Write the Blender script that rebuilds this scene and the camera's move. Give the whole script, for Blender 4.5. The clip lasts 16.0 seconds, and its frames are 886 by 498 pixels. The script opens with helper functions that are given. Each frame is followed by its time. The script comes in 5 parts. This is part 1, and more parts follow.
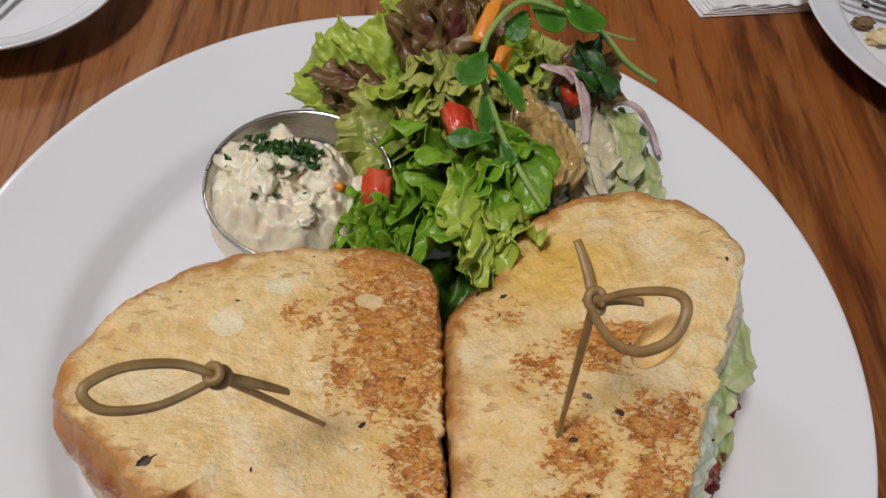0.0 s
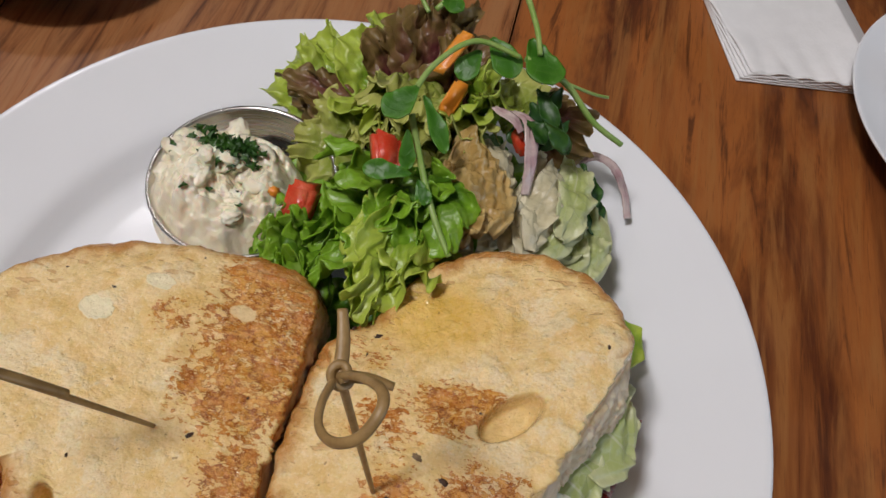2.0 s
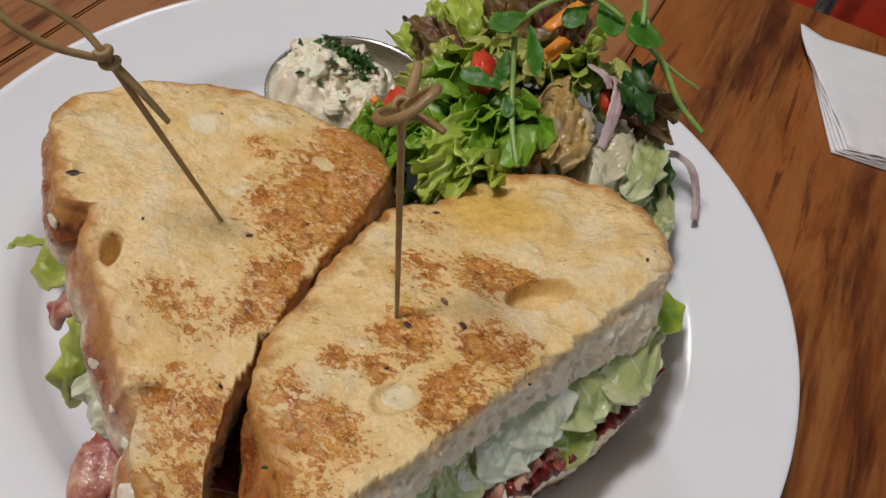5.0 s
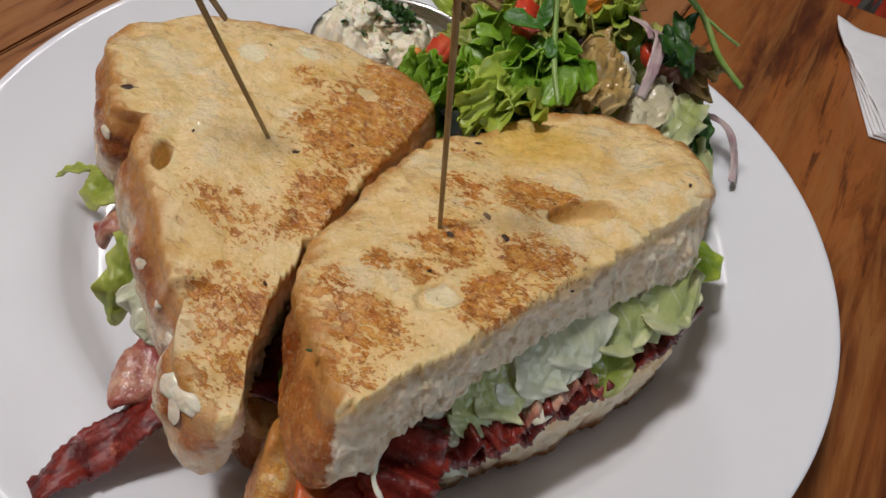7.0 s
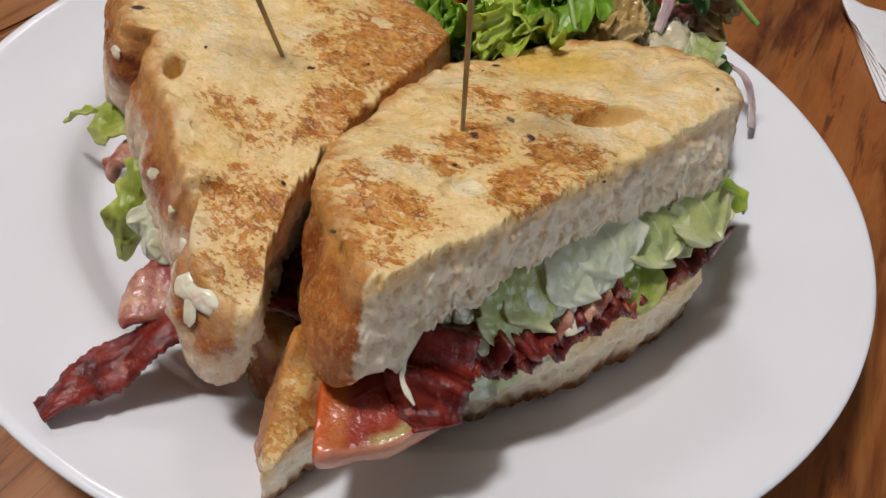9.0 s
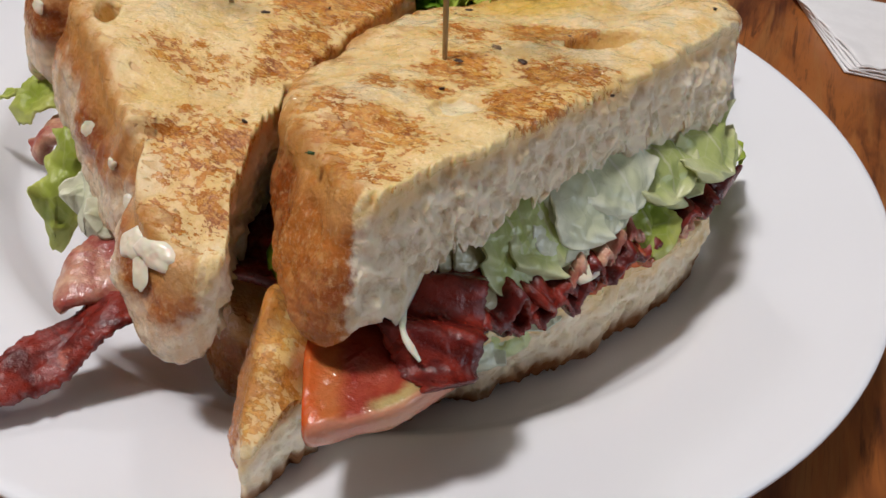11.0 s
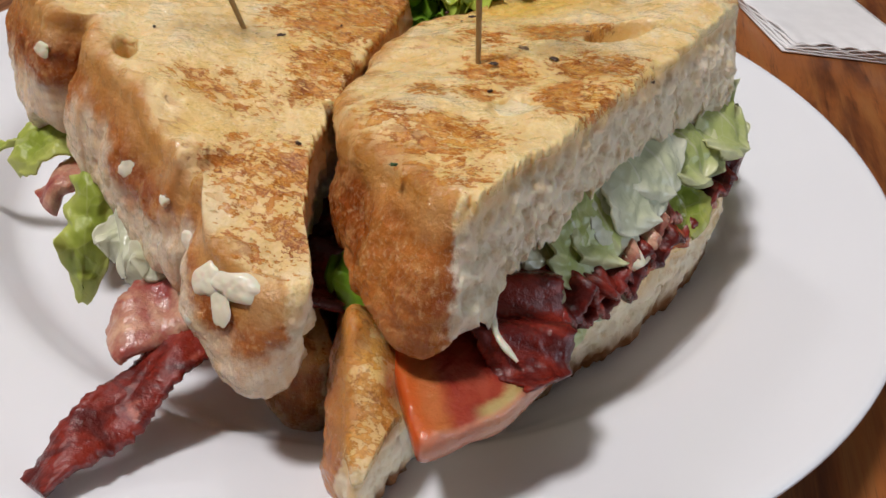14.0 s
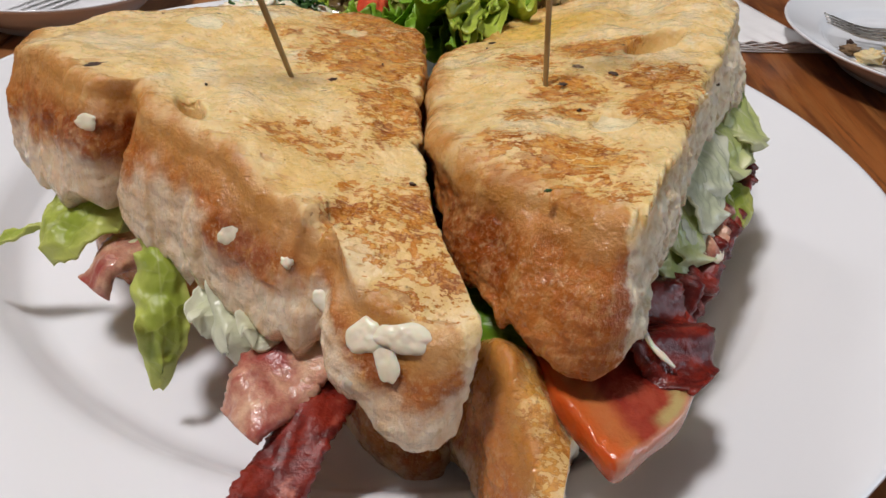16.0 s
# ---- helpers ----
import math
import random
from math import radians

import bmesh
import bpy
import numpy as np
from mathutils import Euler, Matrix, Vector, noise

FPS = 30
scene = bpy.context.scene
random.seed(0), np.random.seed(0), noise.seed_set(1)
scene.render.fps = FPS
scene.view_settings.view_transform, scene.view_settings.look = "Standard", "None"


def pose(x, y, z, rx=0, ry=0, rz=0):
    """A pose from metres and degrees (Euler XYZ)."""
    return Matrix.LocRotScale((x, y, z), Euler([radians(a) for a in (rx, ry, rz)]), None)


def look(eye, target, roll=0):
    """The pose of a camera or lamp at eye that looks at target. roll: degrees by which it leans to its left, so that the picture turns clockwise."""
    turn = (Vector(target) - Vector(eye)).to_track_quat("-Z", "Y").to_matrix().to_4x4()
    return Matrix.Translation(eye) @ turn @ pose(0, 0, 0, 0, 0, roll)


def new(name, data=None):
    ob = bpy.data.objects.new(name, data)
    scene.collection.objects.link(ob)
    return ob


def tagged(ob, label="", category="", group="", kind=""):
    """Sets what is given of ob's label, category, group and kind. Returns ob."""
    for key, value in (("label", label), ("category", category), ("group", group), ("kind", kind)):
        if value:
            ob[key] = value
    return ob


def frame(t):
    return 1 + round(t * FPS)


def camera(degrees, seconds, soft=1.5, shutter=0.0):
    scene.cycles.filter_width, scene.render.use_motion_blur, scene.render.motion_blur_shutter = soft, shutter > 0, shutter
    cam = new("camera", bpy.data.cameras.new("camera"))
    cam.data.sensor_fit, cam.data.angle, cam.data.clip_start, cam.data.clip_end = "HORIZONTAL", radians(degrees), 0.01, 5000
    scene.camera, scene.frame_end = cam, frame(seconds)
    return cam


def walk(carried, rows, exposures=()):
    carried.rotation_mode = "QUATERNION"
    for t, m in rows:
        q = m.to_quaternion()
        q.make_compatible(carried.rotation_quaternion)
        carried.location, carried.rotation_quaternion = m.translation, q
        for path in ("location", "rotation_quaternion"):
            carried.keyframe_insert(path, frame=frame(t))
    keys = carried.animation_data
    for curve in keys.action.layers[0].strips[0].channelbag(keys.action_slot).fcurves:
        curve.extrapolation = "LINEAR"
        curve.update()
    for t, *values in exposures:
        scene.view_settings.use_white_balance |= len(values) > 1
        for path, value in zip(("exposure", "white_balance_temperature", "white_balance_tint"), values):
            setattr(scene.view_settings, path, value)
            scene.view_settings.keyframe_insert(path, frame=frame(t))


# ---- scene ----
# camera and its way: close over a plate of food on a wooden table
cam = camera(60.2, 16.0)
PATH = [
    (0.0, -0.0066, -0.1121, 0.2617, 32.68, -4.53, -0.08),
    (0.5, 0.0060, -0.1033, 0.2646, 31.55, -3.81, 3.35),
    (1.0, 0.0163, -0.0928, 0.2644, 31.84, -4.71, 5.18),
    (1.5, 0.0266, -0.0902, 0.2700, 31.15, -5.23, 8.73),
    (2.0, 0.0458, -0.0939, 0.2687, 31.30, -4.98, 13.11),
    (2.5, 0.0617, -0.1057, 0.2674, 32.21, -5.56, 17.98),
    (3.0, 0.0678, -0.1205, 0.2626, 32.94, -5.99, 22.56),
    (3.5, 0.0693, -0.1300, 0.2586, 33.36, -6.41, 25.39),
    (6.0, 0.0796, -0.1582, 0.2378, 40.18, -8.50, 29.45),
    (6.5, 0.0821, -0.1640, 0.2337, 40.19, -8.34, 30.51),
    (7.0, 0.0840, -0.1710, 0.2274, 40.21, -7.81, 30.36),
    (7.5, 0.0862, -0.1777, 0.2195, 42.49, -7.26, 30.43),
    (8.0, 0.0904, -0.1825, 0.2144, 43.00, -7.02, 30.54),
    (8.5, 0.0926, -0.1880, 0.2088, 43.48, -7.15, 30.19),
    (9.0, 0.0925, -0.1902, 0.1979, 43.78, -6.84, 29.30),
    (9.5, 0.0921, -0.1933, 0.1884, 45.37, -6.19, 28.89),
    (10.0, 0.0896, -0.1926, 0.1744, 46.61, -6.82, 27.13),
    (12.5, 0.0806, -0.1916, 0.1588, 49.64, -5.15, 19.32),
    (13.0, 0.0736, -0.1909, 0.1571, 49.71, -5.56, 17.98),
    (13.5, 0.0683, -0.1954, 0.1558, 50.22, -5.04, 16.44),
    (14.0, 0.0610, -0.2026, 0.1576, 50.73, -4.83, 14.76),
    (14.5, 0.0531, -0.2044, 0.1530, 51.28, -3.77, 11.63),
    (15.0, 0.0401, -0.2048, 0.1518, 51.49, -3.11, 8.92),
    (15.5, 0.0288, -0.2090, 0.1524, 52.47, -2.92, 6.07),
    (16.0, 0.0133, -0.2082, 0.1532, 53.85, -4.00, 1.97),
]
EXPOSURES = [(0.0, 0.19), (6.5, 0.15), (8.0, 0.15), (8.5, 0.22), (9.0, 0.38), (10.0, 0.50), (12.5, 0.54), (16.0, 0.52)]
walk(cam, [(t, pose(x, y, z, rx, ry, rz)) for t, x, y, z, rx, ry, rz in PATH], EXPOSURES)

# ---- light: a warm pendant lamp over the table, an unseen cool window, a dim room ----
world = bpy.data.worlds.new("world")
scene.world = world
world.use_nodes = True
world.node_tree.nodes["Background"].inputs[0].default_value = (0.75, 0.85, 1.0, 1)
world.node_tree.nodes["Background"].inputs[1].default_value = 0.25


def lamp(name, kind, power, colour, m, size=0.05, size_y=None):
    data = bpy.data.lights.new(name, kind)
    data.energy, data.color = power, colour
    if kind == "AREA":
        data.size = size
        if size_y:
            data.shape, data.size_y = "RECTANGLE", size_y
    else:
        data.shadow_soft_size = size
    ob = new(name, data)
    ob.matrix_world = m
    return ob


KEY = Vector((-0.47, -0.32, 1.52))
lamp("pendant_light", "POINT", 50.0, (1.0, 0.963, 0.982), Matrix.Translation(KEY), 0.11)
# window out of view; accounts for the bluish light on right-facing sides
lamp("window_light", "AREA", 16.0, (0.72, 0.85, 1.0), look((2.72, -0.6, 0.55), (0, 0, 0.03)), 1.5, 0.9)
# unseen lamp added at the far left, for sheen on the bread
lamp("far_sheen_light", "POINT", 9.0, (1.0, 0.963, 0.982), Matrix.Translation((-0.80, 0.85, 1.35)), 0.11)


# ---- materials ----
class Nodes:
    """A short hand for node trees."""

    def __init__(self, name):
        self.mat = bpy.data.materials.new(name)
        self.mat.use_nodes = True
        self.t = self.mat.node_tree
        self.b = self.t.nodes["Principled BSDF"]
        self.pos = self.t.nodes.new("ShaderNodeNewGeometry").outputs["Position"]

    def set(self, **k):
        for key, v in k.items():
            sock = self.b.inputs[key.replace("_", " ")]
            if hasattr(v, "is_linked"):
                self.t.links.new(v, sock)
            else:
                sock.default_value = (*v, 1) if isinstance(v, tuple) and len(v) == 3 and sock.type == "RGBA" else v
        return self

    def plug(self, sock, v):
        if hasattr(v, "is_linked"):
            self.t.links.new(v, sock)
        else:
            sock.default_value = (*v, 1) if isinstance(v, tuple) and len(v) == 3 and sock.type == "RGBA" else v

    def stretch(self, scale, turn=(0, 0, 0), of=None):
        n = self.t.nodes.new("ShaderNodeMapping")
        n.inputs["Scale"].default_value = scale
        n.inputs["Rotation"].default_value = turn
        self.t.links.new(of or self.pos, n.inputs[0])
        return n.outputs[0]

    def noise(self, scale, detail=4, rough=0.55, at=None, warp=0.0):
        n = self.t.nodes.new("ShaderNodeTexNoise")
        n.inputs["Scale"].default_value, n.inputs["Detail"].default_value = scale, detail
        n.inputs["Roughness"].default_value, n.inputs["Distortion"].default_value = rough, warp
        self.t.links.new(at or self.pos, n.inputs["Vector"])
        return n.outputs["Fac"]

    def cells(self, scale, at=None, feature="F1", rand=1.0):
        n = self.t.nodes.new("ShaderNodeTexVoronoi")
        n.feature = feature
        n.inputs["Scale"].default_value, n.inputs["Randomness"].default_value = scale, rand
        self.t.links.new(at or self.pos, n.inputs["Vector"])
        return n.outputs["Distance"]

    def ramp(self, fac, a, b, lo=0.0, hi=1.0):
        n = self.t.nodes.new("ShaderNodeMapRange")
        n.interpolation_type = "SMOOTHSTEP"
        for i, v in enumerate((fac, a, b, lo, hi)):
            self.plug(n.inputs[i], v)
        return n.outputs[0]

    def math(self, op, a, b=0.0):
        n = self.t.nodes.new("ShaderNodeMath")
        n.operation = op
        self.plug(n.inputs[0], a)
        self.plug(n.inputs[1], b)
        return n.outputs[0]

    def mix(self, fac, a, b):
        n = self.t.nodes.new("ShaderNodeMix")
        n.data_type = "RGBA"
        self.plug(n.inputs[0], fac)
        self.plug(n.inputs[6], a)
        self.plug(n.inputs[7], b)
        return n.outputs[2]

    def attr(self, name):
        n = self.t.nodes.new("ShaderNodeAttribute")
        n.attribute_name = name
        return n.outputs["Fac"]

    def axis(self, i, of=None):
        n = self.t.nodes.new("ShaderNodeSeparateXYZ")
        self.t.links.new(of or self.pos, n.inputs[0])
        return n.outputs[i]

    def spot(self, cx, cy, rx, ry, peak=1.0):
        """A soft round zone on the plan, 1 in its middle."""
        n = self.t.nodes.new("ShaderNodeMapping")
        n.vector_type = "TEXTURE"
        n.inputs["Location"].default_value, n.inputs["Scale"].default_value = (cx, cy, 0), (rx, ry, 1000)
        self.t.links.new(self.pos, n.inputs[0])
        d = self.t.nodes.new("ShaderNodeVectorMath")
        d.operation = "LENGTH"
        self.t.links.new(n.outputs[0], d.inputs[0])
        return self.ramp(d.outputs["Value"], 0.35, 1.35, peak, 0.0)

    def rand(self):
        return self.t.nodes.new("ShaderNodeObjectInfo").outputs["Random"]

    def bump(self, height, strength=0.3, dist=0.001, over=None):
        n = self.t.nodes.new("ShaderNodeBump")
        n.inputs["Strength"].default_value, n.inputs["Distance"].default_value = strength, dist
        self.t.links.new(height, n.inputs["Height"])
        if over:
            self.t.links.new(over, n.inputs["Normal"])
        self.t.links.new(n.outputs[0], self.b.inputs["Normal"])
        self.t.links.new(n.outputs[0], self.b.inputs["Coat Normal"])
        return n.outputs[0]


def bread_material(name, spots, band, crumb, gold, brown, toast_at, bare, sole=1.0, butter=(), mayo=None, yellow=None):
    """Griddled white bread: oily pale crumb, browned flakes with sharp torn edges, brown crust, torn white cut side."""
    n = Nodes(name)
    edge, side, low = n.attr("border"), n.attr("side"), n.attr("low")
    large = n.noise(75, 3, 0.5)

    def wob(scale, amount, detail=4):
        return n.math("MULTIPLY", n.math("SUBTRACT", n.noise(scale, detail, 0.6), 0.5), amount)

    cut = n.ramp(n.math("ADD", n.attr("cut"), wob(240, 0.9, 5)), 0.38, 0.62)
    # where the griddle touched
    zone = n.math("MULTIPLY", n.ramp(n.axis(0), *band[:2]), n.ramp(n.axis(1), *band[2:])) if band else 0.0
    for s in spots:
        zone = n.math("MAXIMUM", zone, n.spot(s[0], s[1], s[2] * 1.2, s[3] * 1.2, *s[4:]))
    zone = n.math("ADD", zone, wob(150, 0.9, 5))
    # flakes: sharp on one side, fading on the other, drawn out along the slice
    coarse = n.noise(1, 9, 0.66, n.stretch((130, 250, 190), (0, 0, 0.32)), 0.35)
    small = n.noise(1, 5, 0.62, n.stretch((460, 780, 560), (0, 0, 0.25)), 0.2)
    reach = n.ramp(zone, toast_at + 0.06, toast_at + 0.28)
    grit = n.noise(1150, 4, 0.65)
    crumbs = n.ramp(grit, 0.36, 0.47, 0.45, 1.0)

    def flakes(f, rare):
        over = n.math("ADD", n.math("SUBTRACT", f, rare), n.math("MULTIPLY", n.math("MINIMUM", zone, 1.1), 0.27))
        whole = n.math("MULTIPLY", n.ramp(over, 0.0, 0.014), crumbs)
        return n.math("MULTIPLY", whole, reach), n.math("MULTIPLY", n.math("MULTIPLY", whole, n.ramp(over, 0.012, 0.075, 1.0, 0.10)), reach)

    (p1, e1), (p2, e2) = flakes(coarse, toast_at + 0.550), flakes(small, toast_at + 0.525)
    tan = n.math("MULTIPLY", n.math("MAXIMUM", p1, p2), 0.85)
    lace = n.math("MAXIMUM", e1, e2)
    dark = n.math("MULTIPLY", n.math("MULTIPLY", lace, n.ramp(zone, toast_at + 0.25, toast_at + 0.75)), n.ramp(n.noise(300, 3), 0.42, 0.60))
    # oily crumb
    base = n.mix(n.ramp(n.noise(140, 5, 0.6), 0.40, 0.68), crumb, (0.78, 0.53, 0.20))
    wet = n.ramp(n.noise(62, 5, 0.62), 0.53, 0.62)
    base = n.mix(n.math("MULTIPLY", wet, 0.7), base, (0.86, 0.715, 0.45))
    base = n.mix(n.math("MULTIPLY", n.ramp(n.noise(48, 3), 0.55, 0.70), 0.5), base, (0.76, 0.49, 0.14))
    base = n.mix(n.math("MULTIPLY", n.ramp(n.noise(520, 4, 0.7), 0.55, 0.68), 0.25), base, (0.68, 0.45, 0.19))
    base = n.mix(n.ramp(grit, 0.52, 0.66, 0.0, 0.25), base, (0.64, 0.40, 0.13))
    base = n.mix(n.ramp(grit, 0.44, 0.34, 0.0, 0.35), base, (0.90, 0.79, 0.55))
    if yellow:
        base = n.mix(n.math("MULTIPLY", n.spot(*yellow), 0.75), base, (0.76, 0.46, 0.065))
    top = base
    oil = wet
    for s in butter:
        m = n.ramp(n.math("ADD", n.spot(*s), wob(230, 1.3)), 0.52, 0.66)
        top = n.mix(n.math("MULTIPLY", m, 0.85), top, (0.87, 0.77, 0.50))
        oil = n.math("MAXIMUM", oil, m)
        free = n.math("SUBTRACT", 1.0, m)
        tan, lace, dark = n.math("MULTIPLY", tan, free), n.math("MULTIPLY", lace, free), n.math("MULTIPLY", dark, free)
    top = n.mix(n.math("MULTIPLY", n.ramp(zone, toast_at, toast_at + 0.8), 0.50), top, (0.74, 0.44, 0.12))
    top = n.mix(tan, top, n.mix(n.ramp(n.noise(260, 4), 0.4, 0.62), (0.74, 0.37, 0.065), (0.60, 0.22, 0.026)))
    top = n.mix(n.math("MULTIPLY", lace, 0.95), top, gold)
    top = n.mix(n.math("MULTIPLY", dark, 0.9), top, brown)
    # dips take a deeper crumb yellow, which also stands in for shade
    top = n.mix(n.math("MULTIPLY", n.attr("hollow"), 0.9), top, (0.78, 0.56, 0.23))
    top = n.mix(n.math("MULTIPLY", n.ramp(n.noise(700, 2), 0.69, 0.75), 0.6), top, (0.26, 0.11, 0.03))
    # drawn-out pores near the rim
    pores = n.math("MULTIPLY", n.ramp(n.noise(1, 2, 0.5, n.stretch((150, 430, 200), (0, 0, -0.55))), 0.60, 0.64), n.math("MULTIPLY", n.ramp(edge, 0.20, 0.45), n.ramp(edge, 0.97, 0.85)))
    pores = n.math("MULTIPLY", pores, n.math("SUBTRACT", 1.0, cut))
    top = n.mix(n.math("MULTIPLY", pores, 0.7), top, (0.62, 0.36, 0.14))
    # browned rim that keeps to crust edges
    rim = n.ramp(n.math("ADD", edge, wob(95, 1.1, 5)), 0.60, 1.0)
    rim = n.math("MULTIPLY", rim, n.math("SUBTRACT", 1.0, cut))
    top = n.mix(n.math("MULTIPLY", rim, 0.85), top, n.mix(n.noise(160, 5), (0.56, 0.25, 0.05), (0.42, 0.145, 0.022)))
    # crust: dark above, pale and fibrous towards the foot
    fibre = n.noise(1, 5, 0.7, n.stretch((330, 330, 60)))
    patch = n.ramp(n.noise(60, 5, 0.65), 0.38, 0.62)
    crust = n.mix(patch, (0.30, 0.068, 0.009), (0.50, 0.165, 0.028))
    crust = n.mix(n.math("MULTIPLY", n.ramp(fibre, 0.48, 0.66), 0.5), crust, (0.62, 0.33, 0.11))
    pale = n.ramp(n.math("ADD", n.math("ADD", low, wob(34, 1.3, 3)), wob(220, 0.5)), bare, bare + 0.30)
    crust = n.mix(n.math("MULTIPLY", pale, 0.92), crust, n.mix(n.ramp(fibre, 0.35, 0.65), (0.83, 0.71, 0.53), (0.74, 0.54, 0.33)))
    crust = n.mix(n.ramp(grit, 0.50, 0.68, 0.0, 0.4), crust, (0.74, 0.50, 0.25))
    crust = n.mix(n.ramp(grit, 0.42, 0.30, 0.0, 0.4), crust, (0.26, 0.09, 0.025))
    # torn crumb
    hole = n.noise(330, 6, 0.72)
    torn = n.mix(n.ramp(hole, 0.46, 0.70), (0.84, 0.71, 0.525), (0.72, 0.55, 0.34))
    torn = n.mix(n.ramp(n.math("ADD", low, wob(160, 0.7, 5)), 0.04, 0.34, 0.65, 0.0), torn, (0.72, 0.45, 0.16))
    torn = n.mix(n.math("MULTIPLY", n.ramp(n.noise(120, 4, 0.6), 0.58, 0.70), 0.45), torn, (0.74, 0.50, 0.22))
    # cut side browned low down: toasted underside, with some shade painted in
    torn = n.mix(n.ramp(n.math("ADD", low, n.math("MULTIPLY", n.math("SUBTRACT", large, 0.5), 0.4)), 0.62 + sole, 0.86 + sole), torn, (0.24, 0.09, 0.024))
    if mayo:
        m = n.ramp(n.math("ADD", n.spot(*mayo), wob(210, 3.0, 6)), 0.66, 0.78)
        m = n.math("MULTIPLY", m, n.ramp(low, 0.75, 0.45))
        crust = n.mix(n.math("MULTIPLY", m, 0.6), crust, (0.80, 0.70, 0.53))
        oil = n.math("MAXIMUM", oil, n.math("MULTIPLY", m, side))
    body = n.mix(cut, crust, torn)
    colour = n.mix(side, top, body)
    gloss = n.ramp(n.math("ADD", n.math("MULTIPLY", oil, 0.16), n.noise(190, 5, 0.65)), 0.42, 0.62, 0.36, 0.11)
    n.set(Base_Color=colour, Roughness=n.math("MAXIMUM", gloss, n.math("MULTIPLY", n.math("MULTIPLY", side, cut), 0.75)), Subsurface_Weight=0.30, Subsurface_Scale=0.005, Specular_IOR_Level=0.5)
    n.set(Coat_Weight=n.math("MULTIPLY", n.math("MULTIPLY", n.math("MAXIMUM", oil, 0.25), n.math("SUBTRACT", 1.0, n.math("MULTIPLY", side, cut))), 0.45), Coat_Roughness=0.20)
    n.b.inputs["Subsurface Radius"].default_value = (1.0, 0.6, 0.3)
    upper = n.math("SUBTRACT", 1.0, side)
    skin = n.math("MULTIPLY", side, n.math("SUBTRACT", 1.0, cut))
    raw = n.math("MULTIPLY", side, cut)
    h = n.math("ADD", n.math("MULTIPLY", grit, n.math("SUBTRACT", 1.0, n.math("MULTIPLY", raw, 0.6))), n.math("MULTIPLY", n.noise(520, 6, 0.68), n.math("SUBTRACT", 1.0, n.math("ADD", n.math("MULTIPLY", skin, 0.5), n.math("MULTIPLY", upper, 0.45)))))
    step = n.math("ADD", p1, n.math("MULTIPLY", p2, 0.5))
    h = n.math("SUBTRACT", h, n.math("MULTIPLY", n.math("MULTIPLY", step, reach), n.math("MULTIPLY", upper, 0.40)))
    h = n.math("ADD", h, n.math("MULTIPLY", n.noise(1, 5, 0.7, n.stretch((900, 900, 130))), n.math("MULTIPLY", skin, 1.3)))
    h = n.math("SUBTRACT", h, n.math("MULTIPLY", n.ramp(hole, 0.50, 0.66), n.math("MULTIPLY", raw, 0.9)))
    h = n.math("SUBTRACT", n.math("ADD", h, n.math("MULTIPLY", n.noise(240, 3, 0.5), 0.3)), n.math("MULTIPLY", pores, n.math("MULTIPLY", upper, 1.2)))
    h = n.math("ADD", h, n.math("MULTIPLY", n.noise(380, 2, 0.4), n.math("MULTIPLY", n.math("MULTIPLY", oil, upper), 1.3)))
    n.bump(h, 0.62, 0.00065)
    return n.mat


BREAD_L = bread_material("toasted_bread_streaked", ((-0.029, -0.018, 0.006, 0.006, 0.8), (-0.012, -0.074, 0.016, 0.008, 0.75), (-0.006, -0.001, 0.013, 0.006, 0.7), (0.004, -0.095, 0.012, 0.012, 0.85), (0.012, -0.108, 0.010, 0.008, 0.80), (-0.004, -0.030, 0.018, 0.020, 0.95), (0.002, -0.058, 0.010, 0.016, 0.9)), (-0.032, -0.014, -0.062, -0.030),
                         (0.86, 0.645, 0.315), (0.49, 0.145, 0.012), (0.24, 0.054, 0.006), 0.20, 0.20, 1.0, ((-0.048, -0.022, 0.006, 0.004), (-0.036, -0.010, 0.005, 0.003), (-0.012, -0.012, 0.005, 0.003)))
BREAD_R = bread_material("toasted_bread_blotched", ((0.050, -0.026, 0.014, 0.008), (0.040, -0.053, 0.010, 0.010, 0.95), (0.061, -0.047, 0.013, 0.009, 0.95), (0.0290, -0.0690, 0.0045, 0.0045, 1.0),
                         (0.036, -0.087, 0.014, 0.009, 0.95), (0.058, -0.064, 0.009, 0.012, 0.95), (0.022, -0.012, 0.011, 0.009, 0.6), (0.034, -0.033, 0.011, 0.010, 0.7), (0.025, -0.085, 0.008, 0.010, 0.8), (0.038, -0.067, 0.007, 0.005, 0.8), (0.040, -0.098, 0.010, 0.007, 0.8)), None,
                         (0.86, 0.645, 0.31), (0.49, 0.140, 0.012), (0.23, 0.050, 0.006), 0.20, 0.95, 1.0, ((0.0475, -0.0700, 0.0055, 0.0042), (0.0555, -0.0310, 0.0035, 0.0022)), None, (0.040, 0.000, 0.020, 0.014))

BREAD_BASE = bread_material("toasted_bread_base", ((0.027, -0.107, 0.010, 0.012, 0.95), (0.034, -0.122, 0.008, 0.007, 0.8)), None, (0.78, 0.58, 0.30), (0.54, 0.23, 0.04), (0.28, 0.088, 0.012), 0.15, 0.75, 0.0)


def simple(name, colour, other, scale=120, rough=0.5, bump=0.2, dist=0.0005, fine=900, **more):
    n = Nodes(name)
    a = n.noise(scale, 5, 0.6)
    n.set(Base_Color=n.mix(n.ramp(a, 0.35, 0.68), colour, other), Roughness=rough, **more)
    n.bump(n.math("ADD", n.noise(fine, 3), a), bump, dist)
    return n.mat


